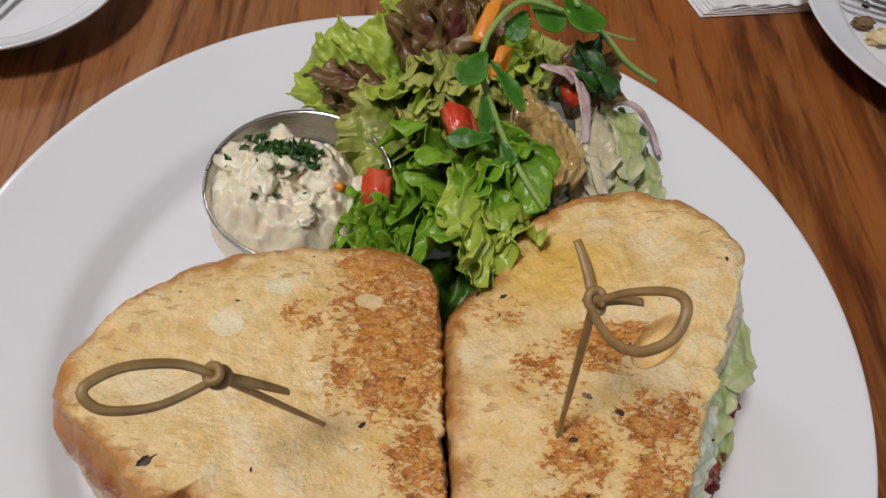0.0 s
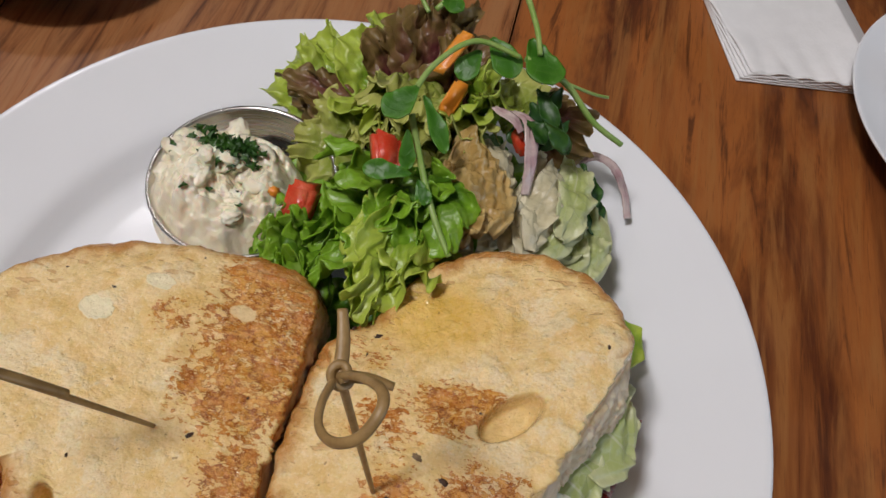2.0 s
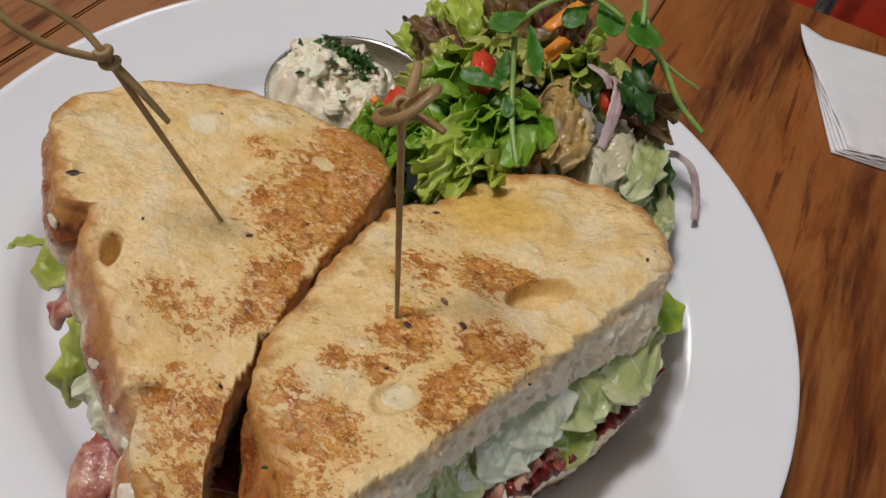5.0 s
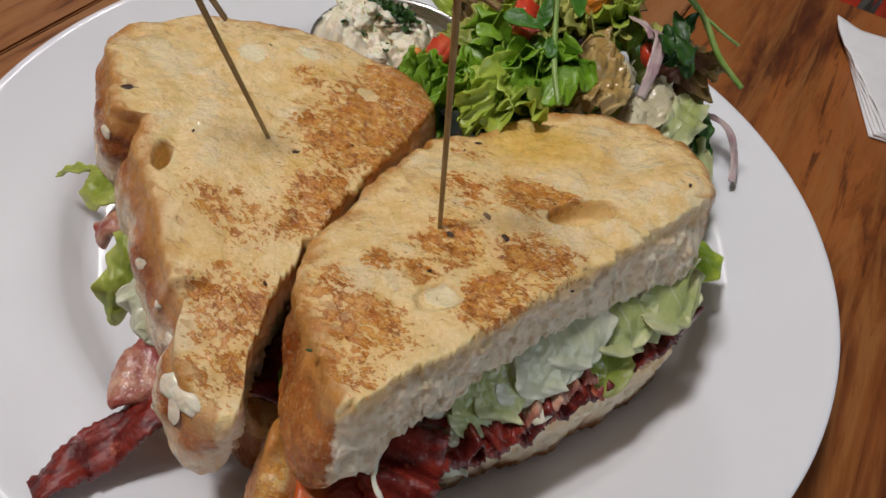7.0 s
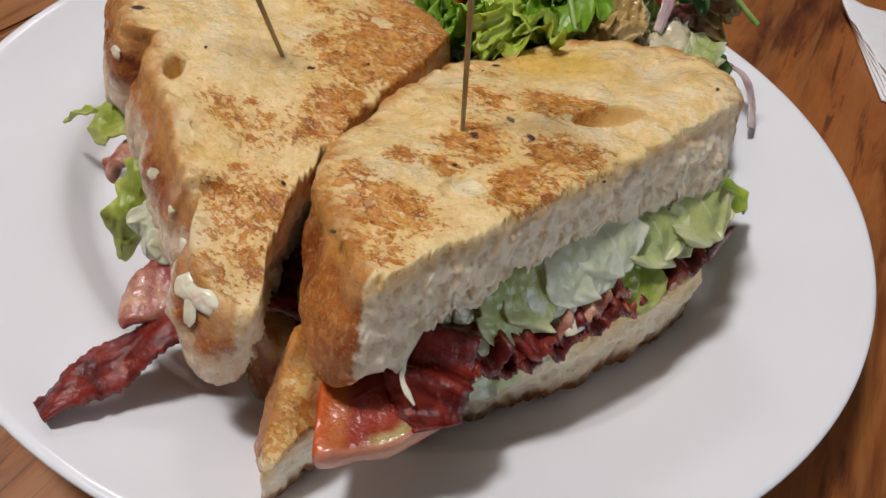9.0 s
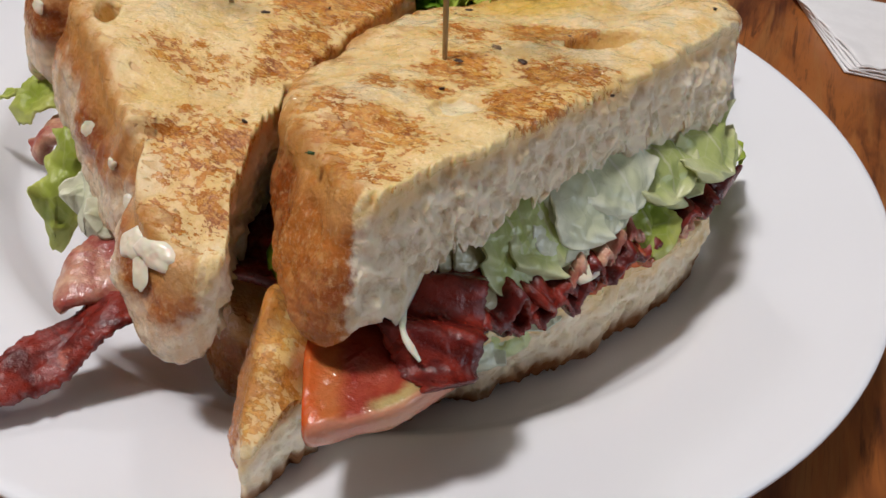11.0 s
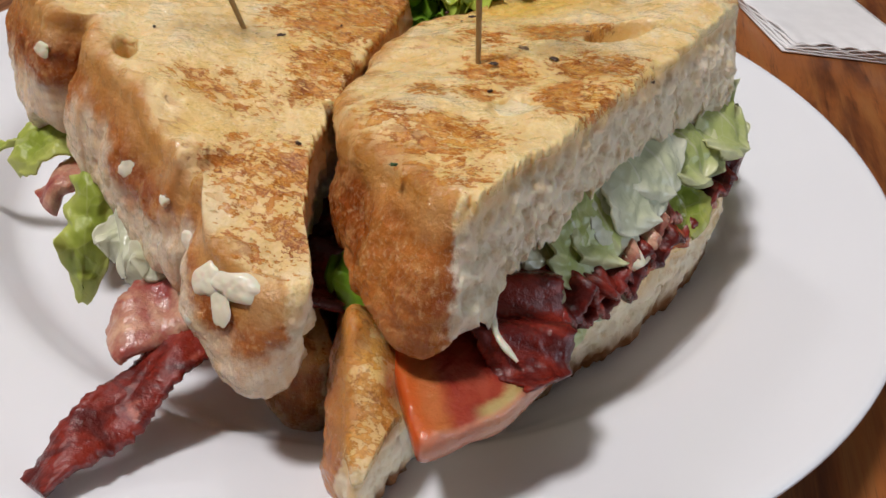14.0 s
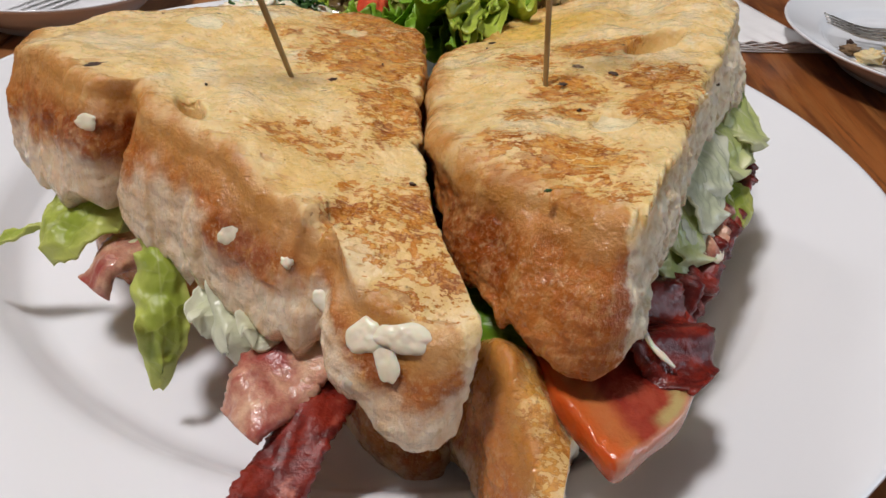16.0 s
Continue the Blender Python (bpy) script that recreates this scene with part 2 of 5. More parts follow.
def leaf_material(name, deep, light, rib, rough=0.33):
    n = Nodes(name)
    vein = n.attr("rib")
    a = n.noise(130, 4, 0.6)
    # centres darker than edges: leaf tone plus painted shade between leaves
    c = n.mix(n.ramp(n.math("ADD", n.math("MULTIPLY", a, 0.7), n.math("MULTIPLY", n.attr("border"), 0.5)), 0.28, 0.78), deep, light)
    net = n.ramp(n.cells(190, None, "DISTANCE_TO_EDGE"), 0.0, 0.07, 1.0, 0.0)
    c = n.mix(n.math("MULTIPLY", net, 0.15), c, rib)
    c = n.mix(n.ramp(vein, 0.0, 1.0), c, rib)
    n.set(Base_Color=c, Roughness=rough, Specular_IOR_Level=0.55)
    n.bump(n.math("ADD", n.math("ADD", n.noise(420, 4), n.math("MULTIPLY", n.noise(150, 4), 1.5)), n.math("MULTIPLY", net, 0.2)), 0.4, 0.0006)
    glow = n.t.nodes.new("ShaderNodeBsdfTranslucent")
    n.t.links.new(c, glow.inputs[0])
    mixer = n.t.nodes.new("ShaderNodeMixShader")
    mixer.inputs[0].default_value = 0.28
    n.t.links.new(n.b.outputs[0], mixer.inputs[1])
    n.t.links.new(glow.outputs[0], mixer.inputs[2])
    n.t.links.new(mixer.outputs[0], n.t.nodes["Material Output"].inputs[0])
    return n.mat


LETTUCE = leaf_material("green_lettuce", (0.045, 0.15, 0.006), (0.25, 0.47, 0.028), (0.52, 0.66, 0.20))
LETTUCE_LIGHT = leaf_material("light_green_lettuce", (0.22, 0.38, 0.022), (0.52, 0.64, 0.085), (0.62, 0.66, 0.28))
LETTUCE_RED = leaf_material("red_lettuce", (0.17, 0.035, 0.045), (0.24, 0.16, 0.05), (0.38, 0.20, 0.16))
LETTUCE_OLIVE = leaf_material("dressed_lettuce", (0.28, 0.36, 0.05), (0.56, 0.58, 0.15), (0.58, 0.53, 0.33), 0.22)
DRESSED = leaf_material("dressing_soaked_lettuce", (0.52, 0.33, 0.10), (0.72, 0.52, 0.21), (0.66, 0.56, 0.32), 0.12)
ICEBERG = leaf_material("iceberg_lettuce", (0.50, 0.57, 0.19), (0.71, 0.73, 0.42), (0.80, 0.78, 0.58), 0.30)
LETTUCE_YELLOW = leaf_material("yellow_green_lettuce", (0.36, 0.45, 0.055), (0.58, 0.63, 0.15), (0.64, 0.66, 0.30), 0.42)
ICE_WHITE = leaf_material("white_iceberg_lettuce", (0.66, 0.69, 0.46), (0.80, 0.81, 0.64), (0.84, 0.83, 0.72), 0.24)
ICEBERG_PALE = leaf_material("pale_iceberg_lettuce", (0.70, 0.63, 0.40), (0.81, 0.75, 0.53), (0.83, 0.80, 0.68), 0.22)
PEA = leaf_material("pea_shoot", (0.045, 0.17, 0.010), (0.09, 0.27, 0.018), (0.15, 0.30, 0.06), 0.42)
STEM = simple("green_stem", (0.22, 0.36, 0.07), (0.30, 0.42, 0.12), 200, 0.4)
PARSLEY = simple("parsley", (0.014, 0.060, 0.006), (0.035, 0.105, 0.010), 300, 0.45)
BACON = Nodes("bacon")
_f = BACON.noise(1, 4, 0.6, BACON.stretch((60, 140, 140), (0, 0, 1.05)), 1.2)
_c = BACON.mix(BACON.ramp(_f, 0.40, 0.62), (0.085, 0.007, 0.005), (0.22, 0.022, 0.012))
_c = BACON.mix(BACON.ramp(BACON.noise(190, 5), 0.62, 0.74), _c, (0.40, 0.10, 0.06))
BACON.set(Base_Color=_c, Roughness=BACON.ramp(BACON.noise(300, 4), 0.35, 0.65, 0.20, 0.42), Specular_IOR_Level=0.4, Coat_Weight=0.12, Coat_Roughness=0.12)
BACON.bump(BACON.math("ADD", BACON.noise(700, 4, 0.65), _f), 0.5, 0.0008)
BACON = BACON.mat
BACON_FAT = simple("bacon_fat", (0.30, 0.050, 0.040), (0.72, 0.46, 0.30), 95, 0.36, 0.6, 0.0010, 420, Subsurface_Weight=0.2, Subsurface_Scale=0.004, Coat_Weight=0.15, Coat_Roughness=0.12)
TOMATO = simple("tomato_flesh", (0.34, 0.040, 0.018), (0.50, 0.15, 0.07), 110, 0.16, 0.35, 0.0010, Subsurface_Weight=0.15, Subsurface_Scale=0.005)
TOMATO_RIND = simple("tomato_rind", (0.60, 0.085, 0.015), (0.66, 0.14, 0.025), 90, 0.25)
TOMATO_RED = simple("tomato_dice", (0.60, 0.050, 0.018), (0.66, 0.13, 0.06), 200, 0.25, 0.4, Subsurface_Weight=0.2, Subsurface_Scale=0.004)
CARROT = simple("carrot", (0.78, 0.24, 0.02), (0.80, 0.32, 0.04), 150, 0.35)
ONION = simple("red_onion", (0.46, 0.28, 0.29), (0.62, 0.50, 0.46), 120, 0.25, Transmission_Weight=0.0)
MAYO = simple("mayonnaise", (0.80, 0.71, 0.54), (0.84, 0.77, 0.62), 60, 0.28, 0.1, Subsurface_Weight=0.3, Subsurface_Scale=0.003)
DIP = simple("chicken_mayonnaise_salad", (0.85, 0.76, 0.55), (0.89, 0.83, 0.67), 130, 0.26, 0.35, 0.0012, 420, Subsurface_Weight=0.2, Subsurface_Scale=0.004)
CHAR = simple("charred_seed", (0.030, 0.011, 0.005), (0.07, 0.028, 0.010), 600, 0.55)
SEED = simple("caraway_seed", (0.16, 0.09, 0.04), (0.28, 0.18, 0.09), 900, 0.5)
BAMBOO = simple("bamboo", (0.25, 0.150, 0.052), (0.36, 0.23, 0.090), 160, 0.45, 0.25)
NAPKIN = simple("paper_napkin", (0.80, 0.80, 0.80), (0.84, 0.84, 0.84), 80, 0.9, 0.2, 0.0005, 700)
PEPPER = simple("green_pepper", (0.04, 0.10, 0.015), (0.10, 0.20, 0.03), 150, 0.25)


def ceramic(name, colour):
    n = Nodes(name)
    n.set(Base_Color=n.mix(n.ramp(n.noise(9, 3), 0.3, 0.7), colour, tuple(v * 0.97 for v in colour)),
          Roughness=n.ramp(n.noise(40, 3), 0.3, 0.7, 0.10, 0.16), Specular_IOR_Level=0.45)
    n.bump(n.noise(30, 2), 0.03, 0.001)
    return n.mat


CERAMIC = ceramic("white_ceramic", (0.82, 0.835, 0.86))


def metal(name, colour, rough):
    n = Nodes(name)
    n.set(Base_Color=n.mix(n.noise(30), colour, tuple(v * 0.8 for v in colour)), Metallic=1.0,
          Roughness=n.ramp(n.noise(1, 4, 0.6, n.stretch((40, 40, 900))), 0.3, 0.7, rough, rough + 0.12))
    return n.mat


STEEL = metal("brushed_steel", (0.72, 0.70, 0.67), 0.20)
CHROME = metal("chrome", (0.80, 0.80, 0.80), 0.08)


def wood_material():
    n = Nodes("varnished_wood")
    r = n.rand()
    shift = n.t.nodes.new("ShaderNodeVectorMath")
    shift.operation = "ADD"
    n.t.links.new(n.pos, shift.inputs[0])
    comb = n.t.nodes.new("ShaderNodeCombineXYZ")
    n.t.links.new(n.math("MULTIPLY", r, 7.0), comb.inputs[0])
    n.t.links.new(n.math("MULTIPLY", r, 3.0), comb.inputs[1])
    n.t.links.new(comb.outputs[0], shift.inputs[1])
    at = shift.outputs[0]
    broad = n.noise(1, 5, 0.6, n.stretch((22, 5.5, 22), (0, 0, 0.09), at), 1.1)
    figure = n.noise(1, 7, 0.66, n.stretch((120, 10, 120), (0, 0, 0.09), at), 0.8)
    pore = n.noise(1, 3, 0.6, n.stretch((1500, 60, 1500), (0, 0, 0.09), at))
    c = n.mix(n.ramp(broad, 0.36, 0.62), (0.095, 0.024, 0.007), (0.33, 0.106, 0.024))
    c = n.mix(n.math("MULTIPLY", n.ramp(figure, 0.44, 0.66), 0.7), c, (0.33, 0.135, 0.037))
    c = n.mix(n.math("MULTIPLY", n.ramp(figure, 0.44, 0.33), 0.75), c, (0.055, 0.016, 0.006))
    c = n.mix(n.math("MULTIPLY", n.ramp(broad, 0.40, 0.28), 0.85), c, (0.028, 0.010, 0.006))
    light = n.ramp(n.axis(0), 0.034, 0.038, 0.75, 0.0)
    c = n.mix(n.math("MULTIPLY", light, n.ramp(figure, 0.25, 0.6)), c, (0.36, 0.165, 0.065))
    c = n.mix(n.math("MULTIPLY", n.ramp(pore, 0.56, 0.70), 0.4), c, (0.06, 0.018, 0.007))
    n.set(Base_Color=c, Roughness=n.ramp(n.noise(25, 3), 0.3, 0.7, 0.33, 0.48), Specular_IOR_Level=0.4)
    n.bump(n.math("ADD", pore, figure), 0.12, 0.0006)
    return n.mat


WOOD = wood_material()
RED = simple("red_vinyl", (0.42, 0.022, 0.006), (0.50, 0.04, 0.012), 20, 0.35, 0.2, 0.001, 300)
DARK = simple("dark_floor_tiles", (0.03, 0.027, 0.025), (0.05, 0.045, 0.04), 4, 0.6)
PLASTER = simple("warm_plaster", (0.25, 0.22, 0.19), (0.29, 0.26, 0.23), 3, 0.9)


# ---- mesh helpers ----
def mesh(name, verts, faces, material, smooth=True, attrs=None):
    me = bpy.data.meshes.new(name)
    me.from_pydata([tuple(v) for v in verts], [], faces)
    me.materials.append(material)
    if smooth:
        me.polygons.foreach_set("use_smooth", np.ones(len(me.polygons), dtype=bool))
    for key, vals in (attrs or {}).items():
        a = me.attributes.new(key, "FLOAT", "POINT")
        a.data.foreach_set("value", np.asarray(vals, dtype=np.float32))
    me.update()
    return me


def thing(name, at, label, category, group="", kind=""):
    ob = new(name)
    ob.location = at
    ob.empty_display_size = 0.01
    return tagged(ob, label, category, group, kind)


def base_of(ob):
    m = Vector((0, 0, 0))
    while ob:
        m += Vector(ob.location)
        ob = ob.parent
    return m


def attach(name, me, parent, label=""):
    """Link a mesh whose vertices are in world metres, under a thing or a part."""
    o = base_of(parent) if parent else Vector((0, 0, 0))
    if parent:
        me.transform(Matrix.Translation(-o))
    ob = new(name, me)
    if parent:
        ob.parent = parent
    return tagged(ob, label)


def grid_faces(nu, nv, wrap_v=False, base=0):
    f = []
    for i in range(nu - 1):
        for j in range(nv if wrap_v else nv - 1):
            k = (j + 1) % nv
            f.append((base + i * nv + j, base + i * nv + k, base + (i + 1) * nv + k, base + (i + 1) * nv + j))
    return f


def spline(points, n, closed=False):
    """Catmull-Rom through points of any dimension, n samples evenly by length."""
    p = np.array(points, dtype=float)
    m = len(p)
    out = []
    segs = m if closed else m - 1
    for i in range(segs):
        if closed:
            a, b, c, d = p[(i - 1) % m], p[i], p[(i + 1) % m], p[(i + 2) % m]
        else:
            a, b, c, d = p[max(i - 1, 0)], p[i], p[i + 1], p[min(i + 2, m - 1)]
        for s in np.linspace(0, 1, 24, endpoint=False):
            out.append(0.5 * (2 * b + (c - a) * s + (2 * a - 5 * b + 4 * c - d) * s * s + (3 * b - a - 3 * c + d) * s ** 3))
    out.append(p[0] if closed else p[-1])
    q = np.array(out)
    ln = np.concatenate([[0], np.cumsum(np.linalg.norm(np.diff(q[:, :min(3, q.shape[1])], axis=0), axis=1))])
    at = np.linspace(0, ln[-1], n + 1 if closed else n)
    if closed:
        at = at[:-1]
    return np.stack([np.interp(at, ln, q[:, k]) for k in range(q.shape[1])], axis=1)


def nz(x, y, z, f, oct=3):
    return noise.fractal((x * f, y * f, z * f), 1.0, 2.0, oct)


def tube(points, radius, n=40, sides=10, flat=1.0, caps=True):
    """A swept rod; radius is a number or a list along it. flat < 1 squashes it."""
    p = spline(points, n)
    r = np.interp(np.linspace(0, 1, n), np.linspace(0, 1, len(radius)), radius) if isinstance(radius, (list, tuple)) else np.full(n, radius)
    tang = np.gradient(p, axis=0)
    tang /= np.linalg.norm(tang, axis=1)[:, None] + 1e-12
    up = np.array([0.13, 0.21, 0.97])
    verts = []
    a = np.cross(tang[0], up)
    for i in range(n):
        a = a - tang[i] * np.dot(a, tang[i])
        a /= np.linalg.norm(a) + 1e-12
        b = np.cross(tang[i], a)
        for k in range(sides):
            w = 2 * math.pi * k / sides
            verts.append(p[i] + r[i] * (a * math.cos(w) + b * math.sin(w) * flat))
    faces = grid_faces(n, sides, True)
    if caps:
        faces.append(tuple(range(sides - 1, -1, -1)))
        faces.append(tuple(range((n - 1) * sides, n * sides)))
    return verts, faces


def join(*parts):
    v, f = [], []
    for pv, pf in parts:
        k = len(v)
        v += list(pv)
        f += [tuple(i + k for i in q) for q in pf]
    return v, f


def lathe(profile, centre, sides=96):
    pr = list(profile)
    verts = []
    for r, z in pr:
        for k in range(sides):
            w = 2 * math.pi * k / sides
            verts.append((centre[0] + r * math.cos(w), centre[1] + r * math.sin(w), centre[2] + z))
    return verts, grid_faces(len(pr), sides, True)


def lump(centre, size, rough=0.25, f=120, turn=0.0, nu=12, nv=16, seed=0, tilt=0.0):
    """An uneven rounded bit."""
    verts = []
    m = Euler((tilt, tilt * 0.6, turn)).to_matrix()
    for i in range(nu):
        th = math.pi * i / (nu - 1)
        for j in range(nv):
            ph = 2 * math.pi * j / nv
            d = Vector((math.sin(th) * math.cos(ph), math.sin(th) * math.sin(ph), math.cos(th)))
            k = 1 + rough * nz(d.x + seed * 3.7, d.y, d.z, f * 0.015, 3)
            verts.append(m @ Vector((d.x * size[0] * k, d.y * size[1] * k, d.z * size[2] * k)) + Vector(centre))
    return verts, grid_faces(nu, nv, True)


def chunk(centre, size, turn=(0, 0, 0), bevel=0.2, rough=0.1, seed=0):
    """A cut block with rounded, slightly uneven sides."""
    bm = bmesh.new()
    bmesh.ops.create_cube(bm, size=1.0)
    bmesh.ops.bevel(bm, geom=bm.edges[:], offset=bevel, segments=3, affect="EDGES")
    m = Euler([radians(a) for a in turn]).to_matrix()
    for v in bm.verts:
        k = 1 + rough * nz(v.co.x + seed, v.co.y, v.co.z + seed, 2.3)
        v.co = m @ Vector((v.co.x * size[0] * k, v.co.y * size[1] * k, v.co.z * size[2] * k)) + Vector(centre)
    bm.verts.index_update()
    out = [tuple(v.co) for v in bm.verts], [tuple(v.index for v in f.verts) for f in bm.faces]
    bm.free()
    return out


def leaf(b, t, width, up=(0, 0, 1), bend=0.2, cup=0.15, frill=0.004, waves=9, seed=0, nu=40, nv=34, shape=0.55, crinkle=0.0012, thick=0.0005, twist=0.0):
    """A leaf from its base b to its tip t, frilled at its edge; two-sided with real thickness. Returns verts, faces, attributes."""
    b, t, up = Vector(b), Vector(t), Vector(up)
    ax = t - b
    ln = ax.length
    ax.normalize()
    sd = ax.cross(up).normalized()
    up = sd.cross(ax)
    front, rib, edge = [], [], []
    for i in range(nu):
        u = i / (nu - 1)
        rise = min(1.0, u / 0.62) ** (0.5 + shape * 0.6)
        w = width * 0.5 * (0.10 + 0.90 * rise) * (1 if u < 0.62 else math.sqrt(max(0.03, 1 - ((u - 0.62) / 0.38) ** 2 * 0.96)))
        tw = twist * u
        s2, u2 = sd * math.cos(tw) + up * math.sin(tw), up * math.cos(tw) - sd * math.sin(tw)
        for j in range(nv):
            v = 2 * j / (nv - 1) - 1
            e = max(abs(v), u ** 4)
            g = e ** 2.6
            arc = (u * ln + w * abs(v) * 0.8) * 1000
            sg = 40.0 if v > 0 else -40.0
            q1 = noise.noise((arc / (ln + width) * 0.001 * waves * 0.9 + seed * 3.1, sg, seed))
            q2 = noise.noise((arc * 0.21 + seed, sg, 3.0))
            q3 = noise.noise((arc * 0.48 + seed, sg, 7.0))
            ruffle = frill * (g * (2.2 * q1 + 2.6 * q2) + 0.5 * e * q1) + frill * 0.9 * g * q3
            out = frill * g * (0.7 * q2 + 0.30 * q3)
            p = b + ax * (u * ln + out * u) + s2 * (w * v + out * (1 if v > 0 else -1)) + u2 * (bend * ln * 4 * u * (1 - u) + cup * width * v * v + ruffle)
            p += u2 * crinkle * (nz(p.x + seed, p.y, p.z, 95, 3) + 0.25 * nz(p.x, p.y + seed, p.z, 420, 2))
            front.append((p, u2))
            rib.append(max(0.0, 1 - abs(v) * (12 + 30 * u)))
            edge.append(g)
    verts = [p for p, _ in front] + [p - n * thick for p, n in front]
    faces = grid_faces(nu, nv)
    k = nu * nv
    faces += [tuple(reversed([q + k for q in f])) for f in faces]
    ring = [j for j in range(nv)] + [i * nv + nv - 1 for i in range(1, nu)] + [(nu - 1) * nv + j for j in range(nv - 2, -1, -1)] + [i * nv for i in range(nu - 2, 0, -1)]
    for a in range(len(ring)):
        c, d = ring[a], ring[(a + 1) % len(ring)]
        faces.append((d, c, c + k, d + k))
    return verts, faces, {"rib": rib + rib, "border": edge + edge}


def curly_leaf(b, t, width, up=(0, 0, 1), bend=0.1, cup=0.0, frill=0.004, seed=0.0, nu=36, nv=130, thick=0.0005):
    """A fan-shaped lettuce leaf whose edge is ruffled at three sizes. Returns verts, faces, attributes."""
    b, t, up = Vector(b), Vector(t), Vector(up)
    ax = t - b
    ln = ax.length
    ax.normalize()
    sd = ax.cross(up).normalized()
    up = sd.cross(ax)
    pts, rib, edge = [], [], []
    for i in range(nu):
        r = 0.04 + 0.96 * i / (nu - 1)
        for j in range(nv):
            th = 1.45 * (2 * j / (nv - 1) - 1)
            n1 = noise.noise((th * 1.6 + seed * 3.7, r * 0.8, seed))
            w1 = th * 5.0 + 3.2 * noise.noise((th * 1.4, seed, 4.0)) + seed
            w2 = th * 17.0 + 4.0 * noise.noise((th * 3.0, seed, 6.0)) + 2 * seed
            rr = r * (1 + 0.16 * r ** 3 * noise.noise((th * 2.6, seed, 2.0)) + 0.05 * r ** 8 * noise.noise((th * 13.0, seed, 3.0)))
            lift = frill * (2.6 * r ** 2 * n1 + 0.95 * r ** 4 * math.sin(w1) + 0.60 * r ** 8 * math.sin(w2))
            slide = frill * (0.7 * r ** 5 * math.cos(w1 * 1.1) + 0.25 * r ** 9 * math.cos(w2))
            p = b + ax * (ln * rr * max(0.02, math.cos(th)) ** 0.55) + sd * (width * 0.56 * rr * math.sin(th) + slide)
            p += up * (bend * ln * 4 * r * (1 - r * 0.85) + cup * width * (r * math.sin(th)) ** 2 + lift)
            q = p + Vector((seed, 0, 0))
            p += up * (0.0032 * nz(q.x, q.y, q.z, 85, 2) + 0.0015 * nz(q.x, q.y, q.z, 240, 2)) + sd * 0.0016 * nz(q.y, q.z, q.x, 150, 2)
            pts.append(p)
            rib.append(max(0.0, 1 - abs(th) * (5 + 12 * r)) * (1 - 0.6 * r))
            edge.append(r ** 3)
    k = nu * nv
    verts = pts + [p - up * thick for p in pts]
    faces = grid_faces(nu, nv)
    faces += [tuple(reversed([q + k for q in f])) for f in faces]
    ring = list(range(nv)) + [i * nv + nv - 1 for i in range(1, nu)] + [(nu - 1) * nv + j for j in range(nv - 2, -1, -1)] + [i * nv for i in range(nu - 2, 0, -1)]
    for a in range(len(ring)):
        c, d = ring[a], ring[(a + 1) % len(ring)]
        faces.append((d, c, c + k, d + k))
    return verts, faces, {"rib": rib + rib, "border": edge + edge}


def curly_part(name, parent, material, label="", **k):
    v, f, a = curly_leaf(**k)
    return attach(name, mesh(name, v, f, material, True, a), parent, label)


def leaf_part(name, parent, material, label="", **k):
    v, f, a = leaf(**k)
    return attach(name, mesh(name, v, f, material, True, a), parent, label)


def ribbon(points, width, thick, wave=0.0015, waves=5, seed=0, n=60, m=12, up=(0, 0, 1), ragged=0.0008):
    """A wavy strip with thickness, such as bacon; width may vary along it."""
    p = spline(points, n)
    wd = np.interp(np.linspace(0, 1, n), np.linspace(0, 1, len(width)), width)
    tang = np.gradient(p, axis=0)
    verts = []
    for side in (1, -1):
        for i in range(n):
            tg = Vector(tang[i]).normalized()
            sd = tg.cross(Vector(up)).normalized()
            nn = sd.cross(tg)
            s = i / (n - 1)
            for j in range(m):
                v = 2 * j / (m - 1) - 1
                rag = ragged * (1.0 * nz(s * 14 + seed, v * 2, 0, 1.0) + nz(s * 46 + seed, v * 2, 0, 1.0)) * max(0.0, abs(v) - 0.5) * 2
                q = Vector(p[i]) + sd * (v * wd[i] * 0.5 + rag * (1 if v > 0 else -1)) + nn * (wave * math.sin(waves * 6.283 * s + 1.3 * v + seed) + wave * 0.7 * v * math.sin(waves * 4 * s + seed))
                q += nn * (side * thick * 0.5 * math.sqrt(max(0.05, 1 - v ** 4)) + 0.0003 * nz(q.x, q.y, q.z + seed, 200) + 0.0006 * nz(v * 2.6 + seed, s * 3.0, 0, 1.0) * (1 - v ** 4))
                verts.append(q)
    faces = grid_faces(n, m)
    k = n * m
    faces += [tuple(reversed([q + k for q in f])) for f in faces]
    ring = [j for j in range(m)] + [i * m + m - 1 for i in range(1, n)] + [(n - 1) * m + j for j in range(m - 2, -1, -1)] + [i * m for i in range(n - 2, 0, -1)]
    for a in range(len(ring)):
        c, d = ring[a], ring[(a + 1) % len(ring)]
        faces.append((d, c, c + k, d + k))
    return verts, faces


# ---- the room and the table (setting) ----
def block(name, x0, x1, y0, y1, z0, z1, material, parent=None, bevel=0.0, label=""):
    bm = bmesh.new()
    bmesh.ops.create_cube(bm, size=1.0)
    for v in bm.verts:
        v.co = ((x0 + x1) / 2 + v.co.x * (x1 - x0), (y0 + y1) / 2 + v.co.y * (y1 - y0), (z0 + z1) / 2 + v.co.z * (z1 - z0))
    if bevel:
        bmesh.ops.bevel(bm, geom=bm.edges[:], offset=bevel, segments=2, affect="EDGES")
    me = bpy.data.meshes.new(name)
    bm.to_mesh(me)
    bm.free()
    me.materials.append(material)
    return attach(name, me, parent, label)


